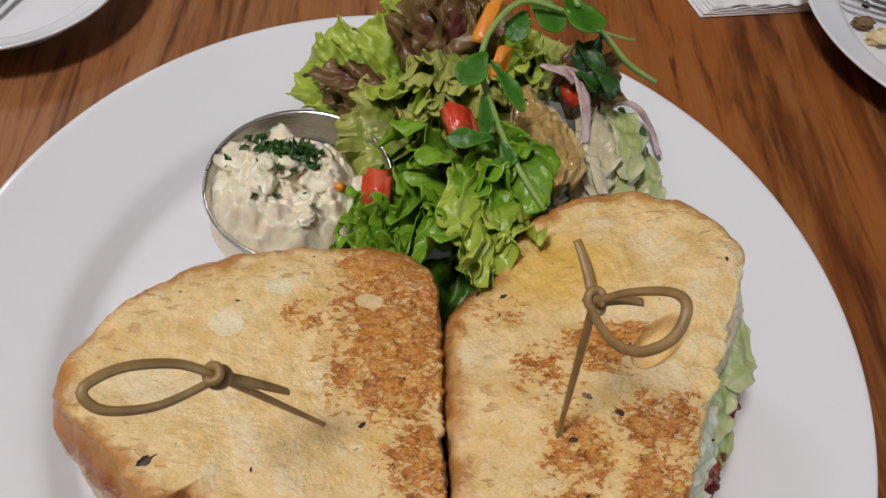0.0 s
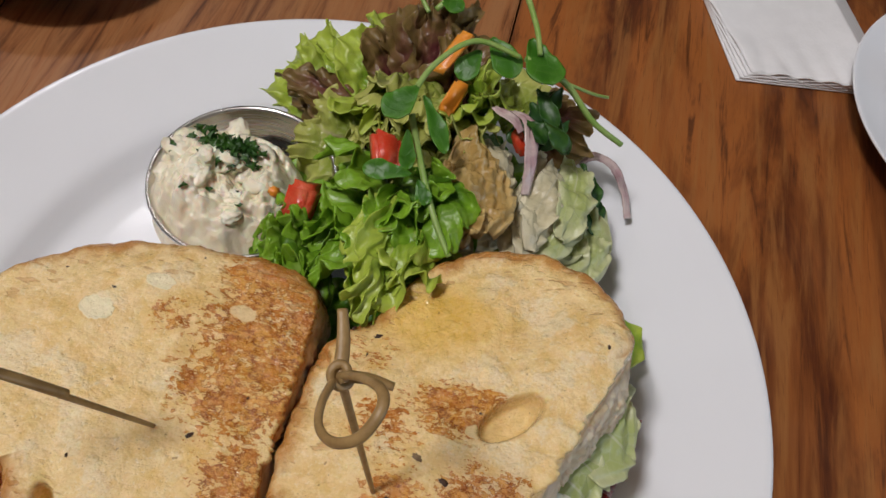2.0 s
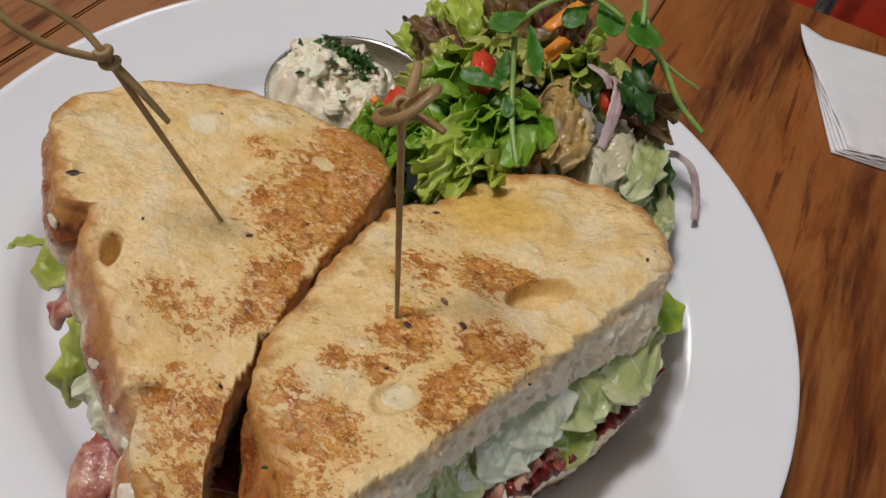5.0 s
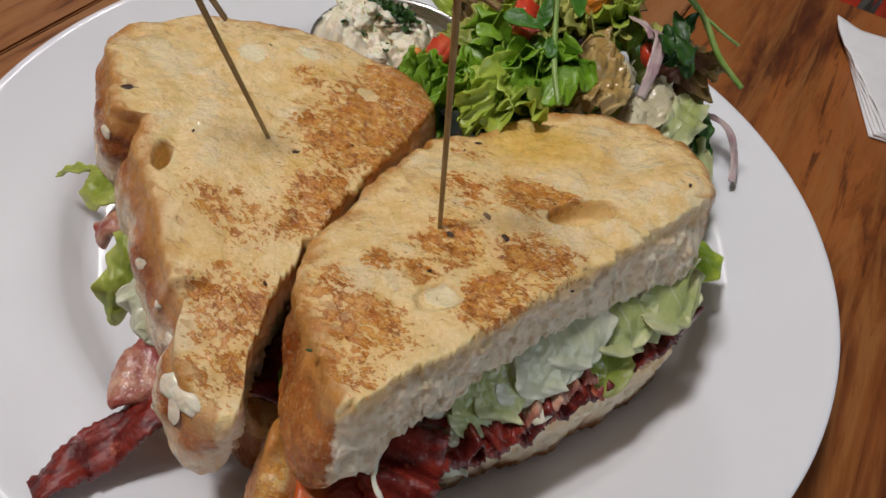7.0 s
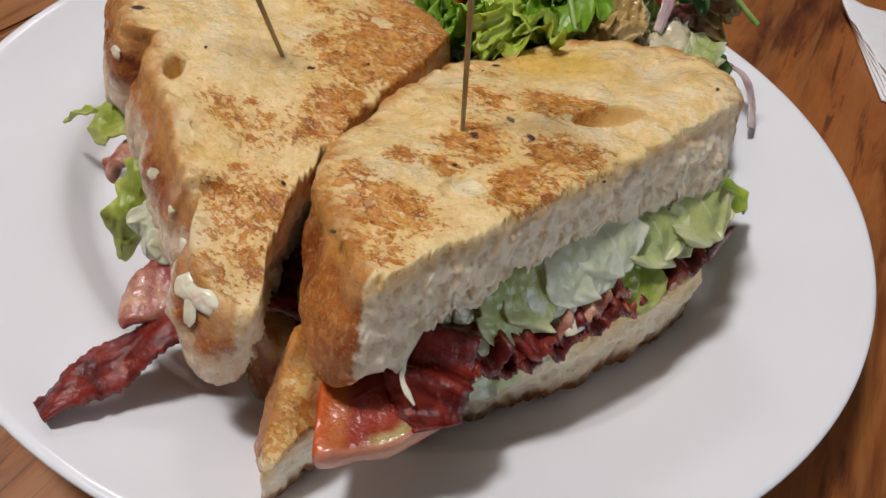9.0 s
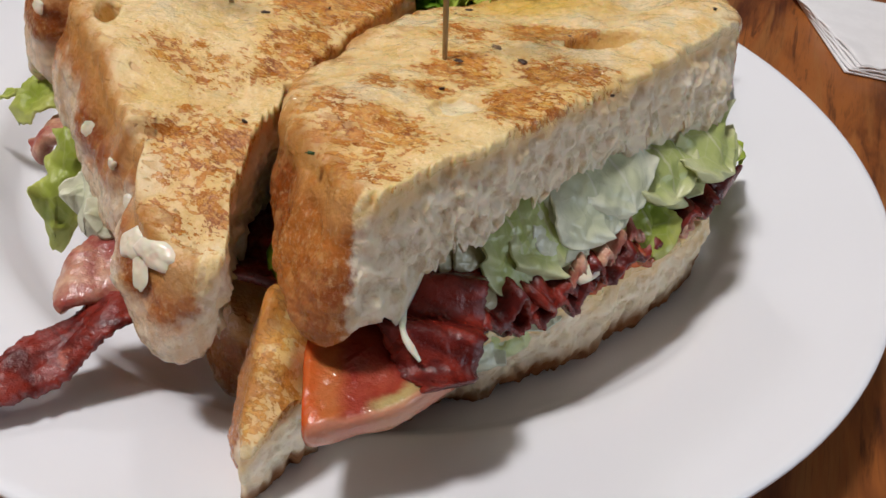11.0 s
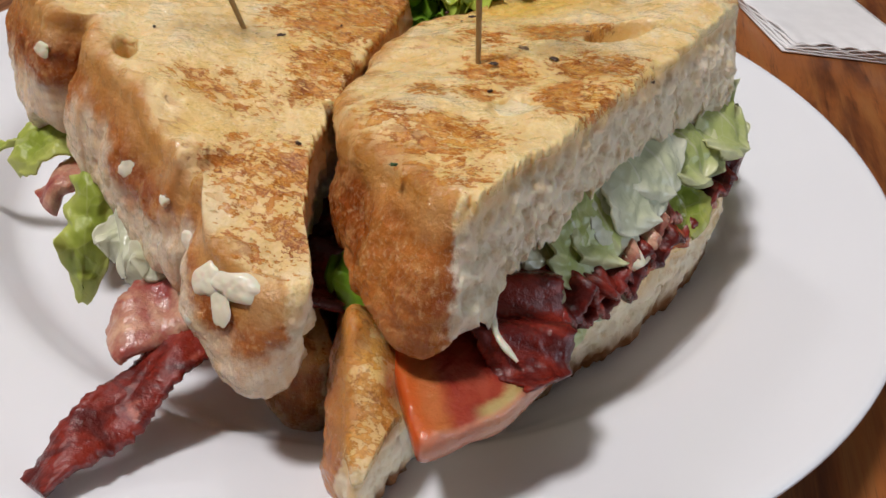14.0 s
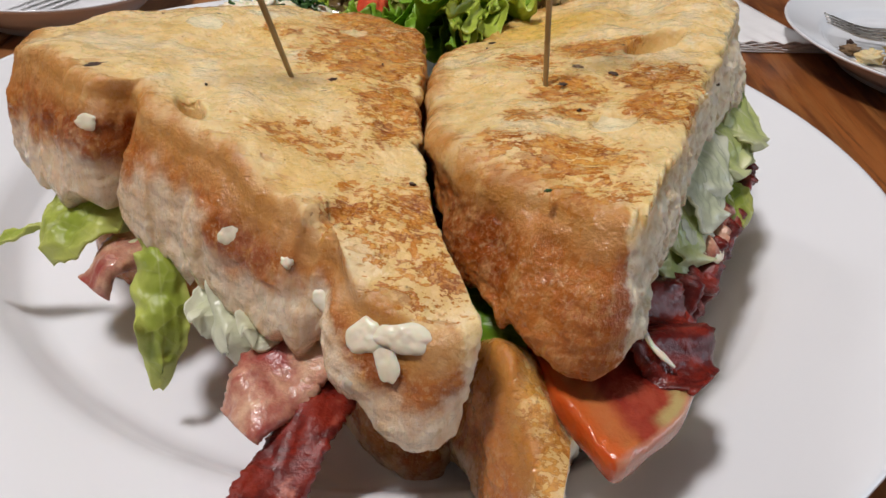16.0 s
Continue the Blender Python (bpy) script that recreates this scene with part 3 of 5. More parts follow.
FLOOR_Z = -0.74
# walls and ceiling are unseen, added to enclose the table and bounce light
for nm, box, mat in (("floor", (-3, 3, -3, 3, FLOOR_Z - 0.1, FLOOR_Z), DARK), ("ceiling", (-3, 3, -3, 3, 2.0, 2.1), PLASTER),
                     ("wall_north", (-3, 3, 3, 3.12, FLOOR_Z, 2.0), PLASTER), ("wall_south", (-3, 3, -3.12, -3, FLOOR_Z, 2.0), PLASTER),
                     ("wall_west", (-3.12, -3, -3, 3, FLOOR_Z, 2.0), PLASTER)):
    tagged(block(nm, *box, mat), {"floor": "dark stained floor of the dining room", "ceiling": "plain warm plaster ceiling, added out of view"}.get(nm, "plain warm plaster wall, added out of view"), nm.split("_")[0], kind="structure")
# east wall with a window opening, unseen like the other walls
wall = thing("wall_east", (3, 0, FLOOR_Z), "plain warm plaster wall with a window opening, added out of view", "wall", kind="structure")
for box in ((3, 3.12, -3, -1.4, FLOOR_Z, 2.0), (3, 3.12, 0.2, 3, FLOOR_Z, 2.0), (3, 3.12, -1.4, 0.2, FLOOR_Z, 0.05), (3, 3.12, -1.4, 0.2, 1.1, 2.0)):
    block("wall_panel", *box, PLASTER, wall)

TABLE_EDGE = 0.338
table = thing("dining_table", (0.1, -0.1, FLOOR_Z), "varnished brown wooden plank table with dark streaked grain", "table")
seams = (-0.44, -0.204, 0.036, 0.272, 0.51)
for x0, x1 in zip(seams, seams[1:]):
    block("plank", x0 + 0.0005, x1 - 0.0005, -0.55, TABLE_EDGE, -0.032, 0.0, WOOD, table, 0.0009)
for x in (-0.36, 0.43):
    for y in (-0.47, 0.26):
        block("leg", x - 0.03, x + 0.03, y - 0.03, y + 0.03, FLOOR_Z, -0.0325, WOOD, table, 0.004)
block("apron", -0.34, 0.41, 0.25, 0.27, -0.11, -0.0325, WOOD, table, 0.002)

# red chair across the table
chair = thing("dining_chair", (0.29, 0.9, FLOOR_Z), "red vinyl chair with a chrome frame across the table", "chair")
block("seat", 0.066, 0.52, 0.66, 1.12, -0.30, -0.24, RED, chair, 0.02)
block("backrest", 0.08, 0.50, 1.14, 1.18, -0.06, 0.22, RED, chair, 0.015)
for x in (0.10, 0.49):
    attach("frame_tube", mesh("frame_tube", *tube([(x, 0.70, FLOOR_Z + 0.012), (x, 0.70, -0.34), (x, 0.88, -0.315), (x, 1.08, -0.318), (x, 1.195, -0.2), (x, 1.20, 0.20)], 0.011, 60, 12), CHROME), chair, "chrome tube")
    attach("rear_leg", mesh("rear_leg", *tube([(x, 1.06, -0.32), (x, 1.12, FLOOR_Z + 0.012)], 0.011, 8, 12), CHROME), chair, "chrome leg")
attach("armrest", mesh("armrest", *tube([(0.145, 0.655, -0.29), (0.150, 0.640, -0.20), (0.158, 0.70, -0.165), (0.175, 0.86, -0.15), (0.18, 1.0, -0.15), (0.18, 1.135, -0.10)], 0.010, 60, 12), CHROME), chair, "chrome armrest tube")


# ---- plates ----
def plate(name, centre, r, h, label, group, well=0.65, depth=None):
    k = r / 0.1527
    hz = h / 0.037
    pr = [(0.0005, 0.0160), (0.05, 0.0158), (0.095, 0.0158), (0.1040, 0.0160), (0.1075, 0.0167), (0.1102, 0.0186), (0.1142, 0.0234), (0.1168, 0.0255), (0.1205, 0.0267), (0.1270, 0.0286), (0.136, 0.0312),
          (0.146, 0.0350), (0.1495, 0.0364), (0.1513, 0.0370), (0.1524, 0.0367), (0.1527, 0.0358), (0.1520, 0.0347), (0.146, 0.0318), (0.128, 0.0235),
          (0.118, 0.0165), (0.106, 0.0090), (0.097, 0.0060), (0.0955, 0.0010), (0.0940, 0.0004), (0.0900, 0.0004), (0.0885, 0.0012), (0.087, 0.0060), (0.05, 0.0075), (0.0005, 0.0078)]
    ob = attach(name, mesh(name, *lathe([(a * k, b * hz) for a, b in pr], centre, 160), CERAMIC), None)
    return tagged(ob, label, "plate", group)


plate("dinner_plate", (0, 0, 0), 0.1527, 0.037, "large white glazed dinner plate with a broad rim", "plates on the table")
SIDE_L, SIDE_R = (-0.1955, 0.192), (0.286, 0.201)
plate("side_plate", (*SIDE_L, 0), 0.062, 0.022, "small white side plate with a fork on it", "plates on the table")
plate("side_plate", (*SIDE_R, 0), 0.0885, 0.021, "used white side plate with crumbs and a fork", "plates on the table")


def fork(at, turn, length=0.17, z=0.014):
    f = thing("fork", at, "stainless steel fork lying on a side plate", "fork", "forks")
    m = Matrix.Translation(at) @ Matrix.Rotation(turn, 4, "Z")

    def put(pts):
        return [tuple(m @ Vector(p)) for p in pts]
    attach("handle", mesh("handle", *tube(put([(0, 0.012, 0.001), (0, 0.03, 0.004), (0, 0.07, 0.006), (0, length - 0.02, 0.004)]), [0.009, 0.0035, 0.003, 0.006], 40, 12, 0.4), STEEL), f)
    for k in (-1.5, -0.5, 0.5, 1.5):
        attach("tine", mesh("tine", *tube(put([(k * 0.0052, 0.014, 0.001), (k * 0.0055, -0.01, -0.003), (k * 0.0055, -0.034, 0.002)]), [0.0019, 0.0016, 0.0008], 20, 8, 0.6), STEEL), f)
    return f


fork((-0.1915, 0.185, 0.020), radians(-20), 0.12)
fork((0.252, 0.205, 0.021), radians(-105), 0.13)
# crumbs and leftovers on the used plate
rnd = random.Random(4)
for i in range(9):
    a, r = rnd.uniform(2.2, 4.4), rnd.uniform(0.02, 0.068)
    x, y = SIDE_R[0] + r * math.cos(a), SIDE_R[1] + r * math.sin(a)
    z = 0.0092 + max(0, r - 0.060) * 0.55
    s = rnd.uniform(0.0012, 0.0024)
    tagged(attach("crumb", mesh("crumb", *lump((x, y, z + s * 0.6), (s, s * 0.8, s * 0.7), 0.5, 160, rnd.uniform(0, 6), seed=i), CHAR if i % 3 else SEED), None),
           "small dark toasted crumb on the side plate", "crumb", "crumbs on the side plate")
for i, (x, y, s) in enumerate(((0.236, 0.186, 0.007), (0.247, 0.181, 0.006), (0.256, 0.193, 0.008), (0.230, 0.197, 0.005))):
    tagged(attach("bread_scrap", mesh("bread_scrap", *lump((x, y, 0.0095 + s * 0.5), (s, s * 0.7, s * 0.55), 0.6, 140, i, 20, 24, seed=i + 9), SEED if i % 2 else BREAD_R), None),
           "torn brown bread scrap on the used side plate", "bread scrap", "scraps on the side plate")


# ---- paper napkin ----
def napkin():
    n = thing("paper_napkin", (0.19, 0.26, 0), "folded white paper napkin lying on the table", "napkin")
    a, b = Vector((0.150, 0.207, 0)), Vector((0.118, 0.300, 0))
    right = Vector((0.078, 0.013, 0))
    for k in range(5):
        verts = []
        off = 0.0009 * k
        nu, nv = 36, 30
        for lay in (0, 1):
            for i in range(nu):
                for j in range(nv):
                    u, v = i / (nu - 1), j / (nv - 1)
                    p = a.lerp(b, u) + right * v * (1.05 - 0.03 * k)
                    p += Vector((0.0016 * k * (1 - v) - 0.003 * u * k * (1 - v), 0.0013 * k * (1 - u) * (1 - v) - 0.0005 * k, 0))
                    curl = 0.0045 * max(0, (u - 0.86) / 0.14) ** 2 * max(0, 1 - v * 5)
                    wave = 0.0009 * (1 - u) ** 6 * math.sin(v * 17 + k) + 0.0005 * math.sin(u * 14 + k * 2) * (1 - v) ** 5
                    p.z = 0.0006 + off + curl + abs(wave) * k * 0.5 + (0.00085 if lay else 0) + 0.0003 * k * v
                    verts.append(p)
        f = grid_faces(nu, nv)
        kk = nu * nv
        f = [tuple(reversed(q)) for q in f] + [tuple(i + kk for i in q) for q in f]
        ring = [j for j in range(nv)] + [i * nv + nv - 1 for i in range(1, nu)] + [(nu - 1) * nv + j for j in range(nv - 2, -1, -1)] + [i * nv for i in range(nu - 2, 0, -1)]
        f += [(ring[q], ring[(q + 1) % len(ring)], ring[(q + 1) % len(ring)] + kk, ring[q] + kk) for q in range(len(ring))]
        attach("napkin_ply", mesh("napkin_ply", verts, f, NAPKIN), n)


napkin()


# ---- bread ----
def height(pts):
    p = np.array(pts)

    def h(x, y):
        d = (p[:, 0] - x) ** 2 + (p[:, 1] - y) ** 2 + 2e-5
        w = 1 / d ** 1.6
        return float((w * p[:, 2]).sum() / w.sum())
    return h


def bread(ctrl, inner, centre, dips=(), seed=0, n=640, rings=100, rows=52, rough=1.0, sole=0.0):
    """A thick slice: ctrl rows are x, y, top z, cut (1) or crust (0), thickness, flare of the side at its foot."""
    h = height([c[:3] for c in ctrl] + list(inner))
    P = spline(ctrl, n, True)
    P[:, 3] = np.clip(P[:, 3], 0.0, 1.0)
    c = np.array(centre)
    smooth = P[:, :2].copy()
    for k in range(n):
        d = (P[k, :2] - c) / np.linalg.norm(P[k, :2] - c)
        x, y = P[k, :2]
        smooth[k] += d * 0.0011 * nz(x + seed, y, 0, 90, 2)
        P[k, :2] += d * ((0.0010 + 0.0010 * P[k, 3]) * nz(x + seed, y, 0, 170, 4) + 0.0011 * P[k, 3] * nz(x, y + seed, 2, 620, 3))
    tg = np.roll(P[:, :2], -5, 0) - np.roll(P[:, :2], 5, 0)
    out = np.stack([tg[:, 1], -tg[:, 0]], 1)
    out /= np.linalg.norm(out, axis=1)[:, None]
    if ((P[:, :2] - c) * out).sum() < 0:
        out = -out
    verts, edge, side, cut, low, hollow = [], [], [], [], [], []
    ss = np.linspace(0.0, 1.0, rings) ** 0.85
    for s in ss:
        for k in range(n):
            x, y = c + s * (P[k, :2] - c)
            rr = 0.0030 * (1 - P[k, 3]) + 0.0014
            d = (1 - s) * math.hypot(*(P[k, :2] - c))
            z, hol = h(x, y), 0.0
            if d < rr:
                z -= rr - math.sqrt(max(0.0, rr * rr - (rr - d) ** 2))
            for dx, dy, ra, rb, dep, ang in dips:
                ex, ey = (x - dx) * math.cos(ang) + (y - dy) * math.sin(ang), -(x - dx) * math.sin(ang) + (y - dy) * math.cos(ang)
                q = (ex / ra) ** 2 + (ey / rb) ** 2
                if q < 4:
                    g = math.exp(-q ** 5.0 * 0.7)
                    z -= dep * g
                    hol = max(hol, g if dep > 0.005 else 0.0)
            z += rough * (0.0014 * nz(x + seed, y, seed, 45, 3) + 0.00035 * nz(x, y + seed, 3.1, 300, 3))
            verts.append((x, y, z))
            edge.append(max(0.0, 1 - d / 0.018)), side.append(0.0), cut.append(P[k, 3]), low.append(0.0), hollow.append(hol)
    last = len(verts) - n
    for i in range(1, rows + 1):
        q = i / rows
        near = max(0.0, 1 - q / 0.18) ** 2
        for k in range(n):
            th, fl, ct = P[k, 4], P[k, 5], P[k, 3]
            x0, y0 = P[k, :2] * near + smooth[k] * (1 - near)
            z0 = verts[last + k][2]
            z = z0 - q * th
            crust = fl * q ** 0.85 + 0.0016 * math.sin(q * math.pi)
            o = crust * (1 - ct) + fl * q * ct
            if q > 0.82:
                o -= 0.0026 * ((q - 0.82) / 0.18) ** 2 * (1 - 0.6 * ct)
            if sole and q > 0.45:
                o -= sole * ((q - 0.45) / 0.55) ** 2
            soft = min(1, q * 5)
            if ct > 0.02:
                pit = max(0.0, nz(x0, y0 + seed, z, 190, 3) - 0.12)
                o += rough * ct * (0.0016 * nz(x0 + seed, y0, z, 95, 3) - 0.0030 * pit + 0.0009 * nz(x0, y0, z, 430, 4)) * soft
            if ct < 0.98:
                o += (1 - ct) * (0.0018 * nz(x0, y0 + seed, z, 60, 3) + 0.0005 * nz(x0, y0, z, 420, 3)) * soft
            zz = z + q ** 3 * (rough * ct * (0.0055 * nz(x0 + 5, y0, seed, 120, 2) + 0.0045 * nz(x0 + 5, y0, seed, 420, 3)) + (1 - ct) * (0.0034 * nz(x0 + 3, y0, seed, 130, 3) + 0.0020 * nz(x0 + 3, y0, seed, 420, 3)))
            verts.append((x0 + out[k, 0] * o, y0 + out[k, 1] * o, zz))
            edge.append(1.0), side.append(min(1.0, q * (9 - 4 * (1 - ct)))), cut.append(ct), low.append(q)
    last = len(verts) - n
    for s in (0.8, 0.4, 0.02):
        for k in range(n):
            x0, y0, z0 = verts[last + k]
            x, y = c + s * (np.array((x0, y0)) - c)
            verts.append((x, y, z0 + 0.001))
            edge.append(0.0), side.append(1.0), cut.append(1.0), low.append(1.0)
    return (verts, grid_faces(rings + rows + 3, n, True), {"border": edge, "side": side, "cut": cut, "low": low, "hollow": hollow + [0.0] * (len(verts) - len(hollow))}), h


WELL = 0.0162
half_l = thing("sandwich_half", (-0.03, -0.05, WELL), "griddled white bread club sandwich half with bacon and lettuce hanging out", "sandwich", "sandwich halves")
half_r = thing("sandwich_half", (0.055, -0.05, WELL), "griddled bread sandwich half, cut side showing bacon, lettuce and tomato", "sandwich", "sandwich halves")

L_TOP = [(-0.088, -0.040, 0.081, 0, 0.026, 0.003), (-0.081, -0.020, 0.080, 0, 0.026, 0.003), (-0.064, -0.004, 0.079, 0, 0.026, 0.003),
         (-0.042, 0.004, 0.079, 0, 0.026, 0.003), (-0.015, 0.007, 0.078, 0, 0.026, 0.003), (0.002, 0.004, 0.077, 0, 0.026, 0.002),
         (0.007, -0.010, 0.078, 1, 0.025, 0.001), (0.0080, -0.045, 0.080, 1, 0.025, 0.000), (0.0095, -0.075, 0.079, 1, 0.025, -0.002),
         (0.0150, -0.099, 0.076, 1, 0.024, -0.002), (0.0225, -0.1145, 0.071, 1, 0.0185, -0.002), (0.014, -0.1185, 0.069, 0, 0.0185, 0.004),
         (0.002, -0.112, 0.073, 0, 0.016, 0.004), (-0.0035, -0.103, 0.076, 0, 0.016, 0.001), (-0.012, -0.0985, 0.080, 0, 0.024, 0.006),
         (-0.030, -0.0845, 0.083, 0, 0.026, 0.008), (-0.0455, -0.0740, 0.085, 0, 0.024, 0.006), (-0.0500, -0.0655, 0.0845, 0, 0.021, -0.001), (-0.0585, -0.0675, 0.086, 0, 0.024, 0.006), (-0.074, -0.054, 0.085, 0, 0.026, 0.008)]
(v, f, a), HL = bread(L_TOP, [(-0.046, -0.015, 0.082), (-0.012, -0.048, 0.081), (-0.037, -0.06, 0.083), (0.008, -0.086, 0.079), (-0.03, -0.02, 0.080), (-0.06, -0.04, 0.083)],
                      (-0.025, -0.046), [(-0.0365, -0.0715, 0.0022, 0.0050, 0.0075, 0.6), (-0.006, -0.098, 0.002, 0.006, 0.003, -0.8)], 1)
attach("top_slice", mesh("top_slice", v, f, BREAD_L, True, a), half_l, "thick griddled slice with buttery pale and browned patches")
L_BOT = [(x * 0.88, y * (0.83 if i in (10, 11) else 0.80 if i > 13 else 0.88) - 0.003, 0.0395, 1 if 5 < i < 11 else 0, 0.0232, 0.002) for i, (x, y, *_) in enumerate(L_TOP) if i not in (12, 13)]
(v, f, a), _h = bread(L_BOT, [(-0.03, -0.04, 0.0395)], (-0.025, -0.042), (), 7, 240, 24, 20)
attach("bottom_slice", mesh("bottom_slice", v, f, BREAD_BASE, True, a), half_l)

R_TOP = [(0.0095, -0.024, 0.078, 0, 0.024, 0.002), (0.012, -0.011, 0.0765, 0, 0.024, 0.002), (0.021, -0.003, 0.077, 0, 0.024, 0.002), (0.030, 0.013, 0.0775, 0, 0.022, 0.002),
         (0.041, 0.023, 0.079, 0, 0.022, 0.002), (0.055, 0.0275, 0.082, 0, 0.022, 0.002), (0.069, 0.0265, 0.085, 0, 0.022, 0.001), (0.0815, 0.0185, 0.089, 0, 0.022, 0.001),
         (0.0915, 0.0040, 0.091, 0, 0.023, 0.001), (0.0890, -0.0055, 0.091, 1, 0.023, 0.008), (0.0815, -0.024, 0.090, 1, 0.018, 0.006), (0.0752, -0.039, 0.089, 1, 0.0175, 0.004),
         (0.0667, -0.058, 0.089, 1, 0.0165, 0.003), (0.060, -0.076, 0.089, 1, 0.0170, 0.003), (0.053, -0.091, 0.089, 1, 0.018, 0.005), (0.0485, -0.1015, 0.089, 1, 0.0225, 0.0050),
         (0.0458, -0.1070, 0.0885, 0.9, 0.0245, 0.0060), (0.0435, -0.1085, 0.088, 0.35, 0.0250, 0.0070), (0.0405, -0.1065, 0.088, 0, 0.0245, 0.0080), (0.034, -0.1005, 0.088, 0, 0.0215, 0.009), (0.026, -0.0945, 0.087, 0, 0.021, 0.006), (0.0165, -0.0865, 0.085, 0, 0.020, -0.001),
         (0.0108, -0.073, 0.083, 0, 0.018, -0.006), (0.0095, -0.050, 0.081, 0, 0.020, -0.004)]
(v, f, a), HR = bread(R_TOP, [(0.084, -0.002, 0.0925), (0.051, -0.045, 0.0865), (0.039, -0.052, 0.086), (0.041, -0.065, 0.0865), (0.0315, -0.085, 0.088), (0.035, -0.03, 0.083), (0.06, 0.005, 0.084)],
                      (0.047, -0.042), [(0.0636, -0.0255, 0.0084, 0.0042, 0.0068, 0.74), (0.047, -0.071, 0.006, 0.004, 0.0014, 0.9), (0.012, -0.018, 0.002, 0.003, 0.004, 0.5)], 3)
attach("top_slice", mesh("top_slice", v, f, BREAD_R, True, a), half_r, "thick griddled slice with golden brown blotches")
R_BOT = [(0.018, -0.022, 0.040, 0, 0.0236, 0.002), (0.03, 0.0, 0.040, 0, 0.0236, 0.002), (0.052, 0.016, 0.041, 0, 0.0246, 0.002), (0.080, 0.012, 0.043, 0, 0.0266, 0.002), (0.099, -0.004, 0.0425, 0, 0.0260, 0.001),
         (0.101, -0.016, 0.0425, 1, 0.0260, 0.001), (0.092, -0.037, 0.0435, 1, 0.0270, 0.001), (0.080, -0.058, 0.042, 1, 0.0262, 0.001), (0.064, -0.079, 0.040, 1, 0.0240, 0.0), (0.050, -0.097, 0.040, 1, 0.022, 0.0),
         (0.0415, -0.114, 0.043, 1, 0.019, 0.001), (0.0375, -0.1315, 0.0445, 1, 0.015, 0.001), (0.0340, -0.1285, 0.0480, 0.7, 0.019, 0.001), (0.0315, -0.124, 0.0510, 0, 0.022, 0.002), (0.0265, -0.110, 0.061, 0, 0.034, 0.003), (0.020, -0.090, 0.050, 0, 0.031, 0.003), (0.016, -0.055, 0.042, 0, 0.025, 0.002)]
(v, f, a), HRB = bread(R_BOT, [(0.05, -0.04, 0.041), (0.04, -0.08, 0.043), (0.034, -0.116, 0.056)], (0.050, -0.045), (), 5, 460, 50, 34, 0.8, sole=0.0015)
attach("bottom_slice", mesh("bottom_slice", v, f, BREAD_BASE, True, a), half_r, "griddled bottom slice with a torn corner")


# burnt flecks and seeds on the toast
def fleck(name, x, y, h, size, material, parent, turn=0.0, seed=0, label="", lift=0.0):
    attach(name, mesh(name, *lump((x, y, h(x, y) + 0.0001 + lift), (size * 0.62, size * 0.32, 0.00026), 0.9, 160, turn, 9, 14, seed), material), parent, label)


for i, (x, y, s) in enumerate(((-0.0464, -0.0154, 0.0013), (-0.012, -0.0478, 0.0017), (-0.0368, -0.0598, 0.0009), (0.0086, -0.0865, 0.0012), (-0.0600, -0.0590, 0.0034), (-0.002, -0.035, 0.0006), (-0.028, 0.001, 0.0006), (-0.062, -0.012, 0.0008))):
    fleck("burnt_fleck", x, y, HL, s, CHAR, half_l, 0.9 * i, i)
for i, (x, y, s) in enumerate(((0.0250, -0.0086, 0.0016), (0.0178, -0.0077, 0.0013), (0.0842, -0.0022, 0.0012), (0.0508, -0.0448, 0.0019), (0.0388, -0.0518, 0.0016), (0.0407, -0.0653, 0.0010), (0.0235, -0.0150, 0.0009), (0.048, -0.029, 0.0008), (0.056, -0.026, 0.0010), (0.072, -0.052, 0.0007))):
    fleck("burnt_fleck", x, y, HR, s, CHAR, half_r, 0.7 * i + 0.4, i + 20)
fleck("caraway_seed", 0.0435, -0.0405, HR, 0.0023, SEED, half_r, -0.55, 3, "brown caraway seed")
fleck("herb_fleck", 0.0315, -0.1000, HR, 0.0011, PARSLEY, half_r, 0.4, 5, "green herb fleck")


# mayonnaise squeezed out onto the crust and the torn corner
def dab(at, normal, size, turn, seed, thick):
    """A flat uneven smear that lies on a surface with the given normal."""
    m = Vector(normal).normalized().to_track_quat("Z", "Y").to_matrix() @ Matrix.Rotation(turn, 3, "Z")
    verts = []
    nu, nv = 22, 60
    for i in range(nu):
        u = i / (nu - 1)
        for j in range(nv):
            w = 2 * math.pi * j / nv
            r = u * (1 + 0.28 * nz(math.cos(w) + seed, math.sin(w), seed, 1.1, 2))
            x, y = r * size[0] * math.cos(w), r * size[1] * math.sin(w)
            z = thick * ((1 - u ** 3) * (1 + 0.9 * nz(x + seed, y, 0, 260, 3)) - 0.9 * u ** 6)
            verts.append(Vector(at) + m @ Vector((x, y, z)))
    return verts, grid_faces(nu, nv, True)


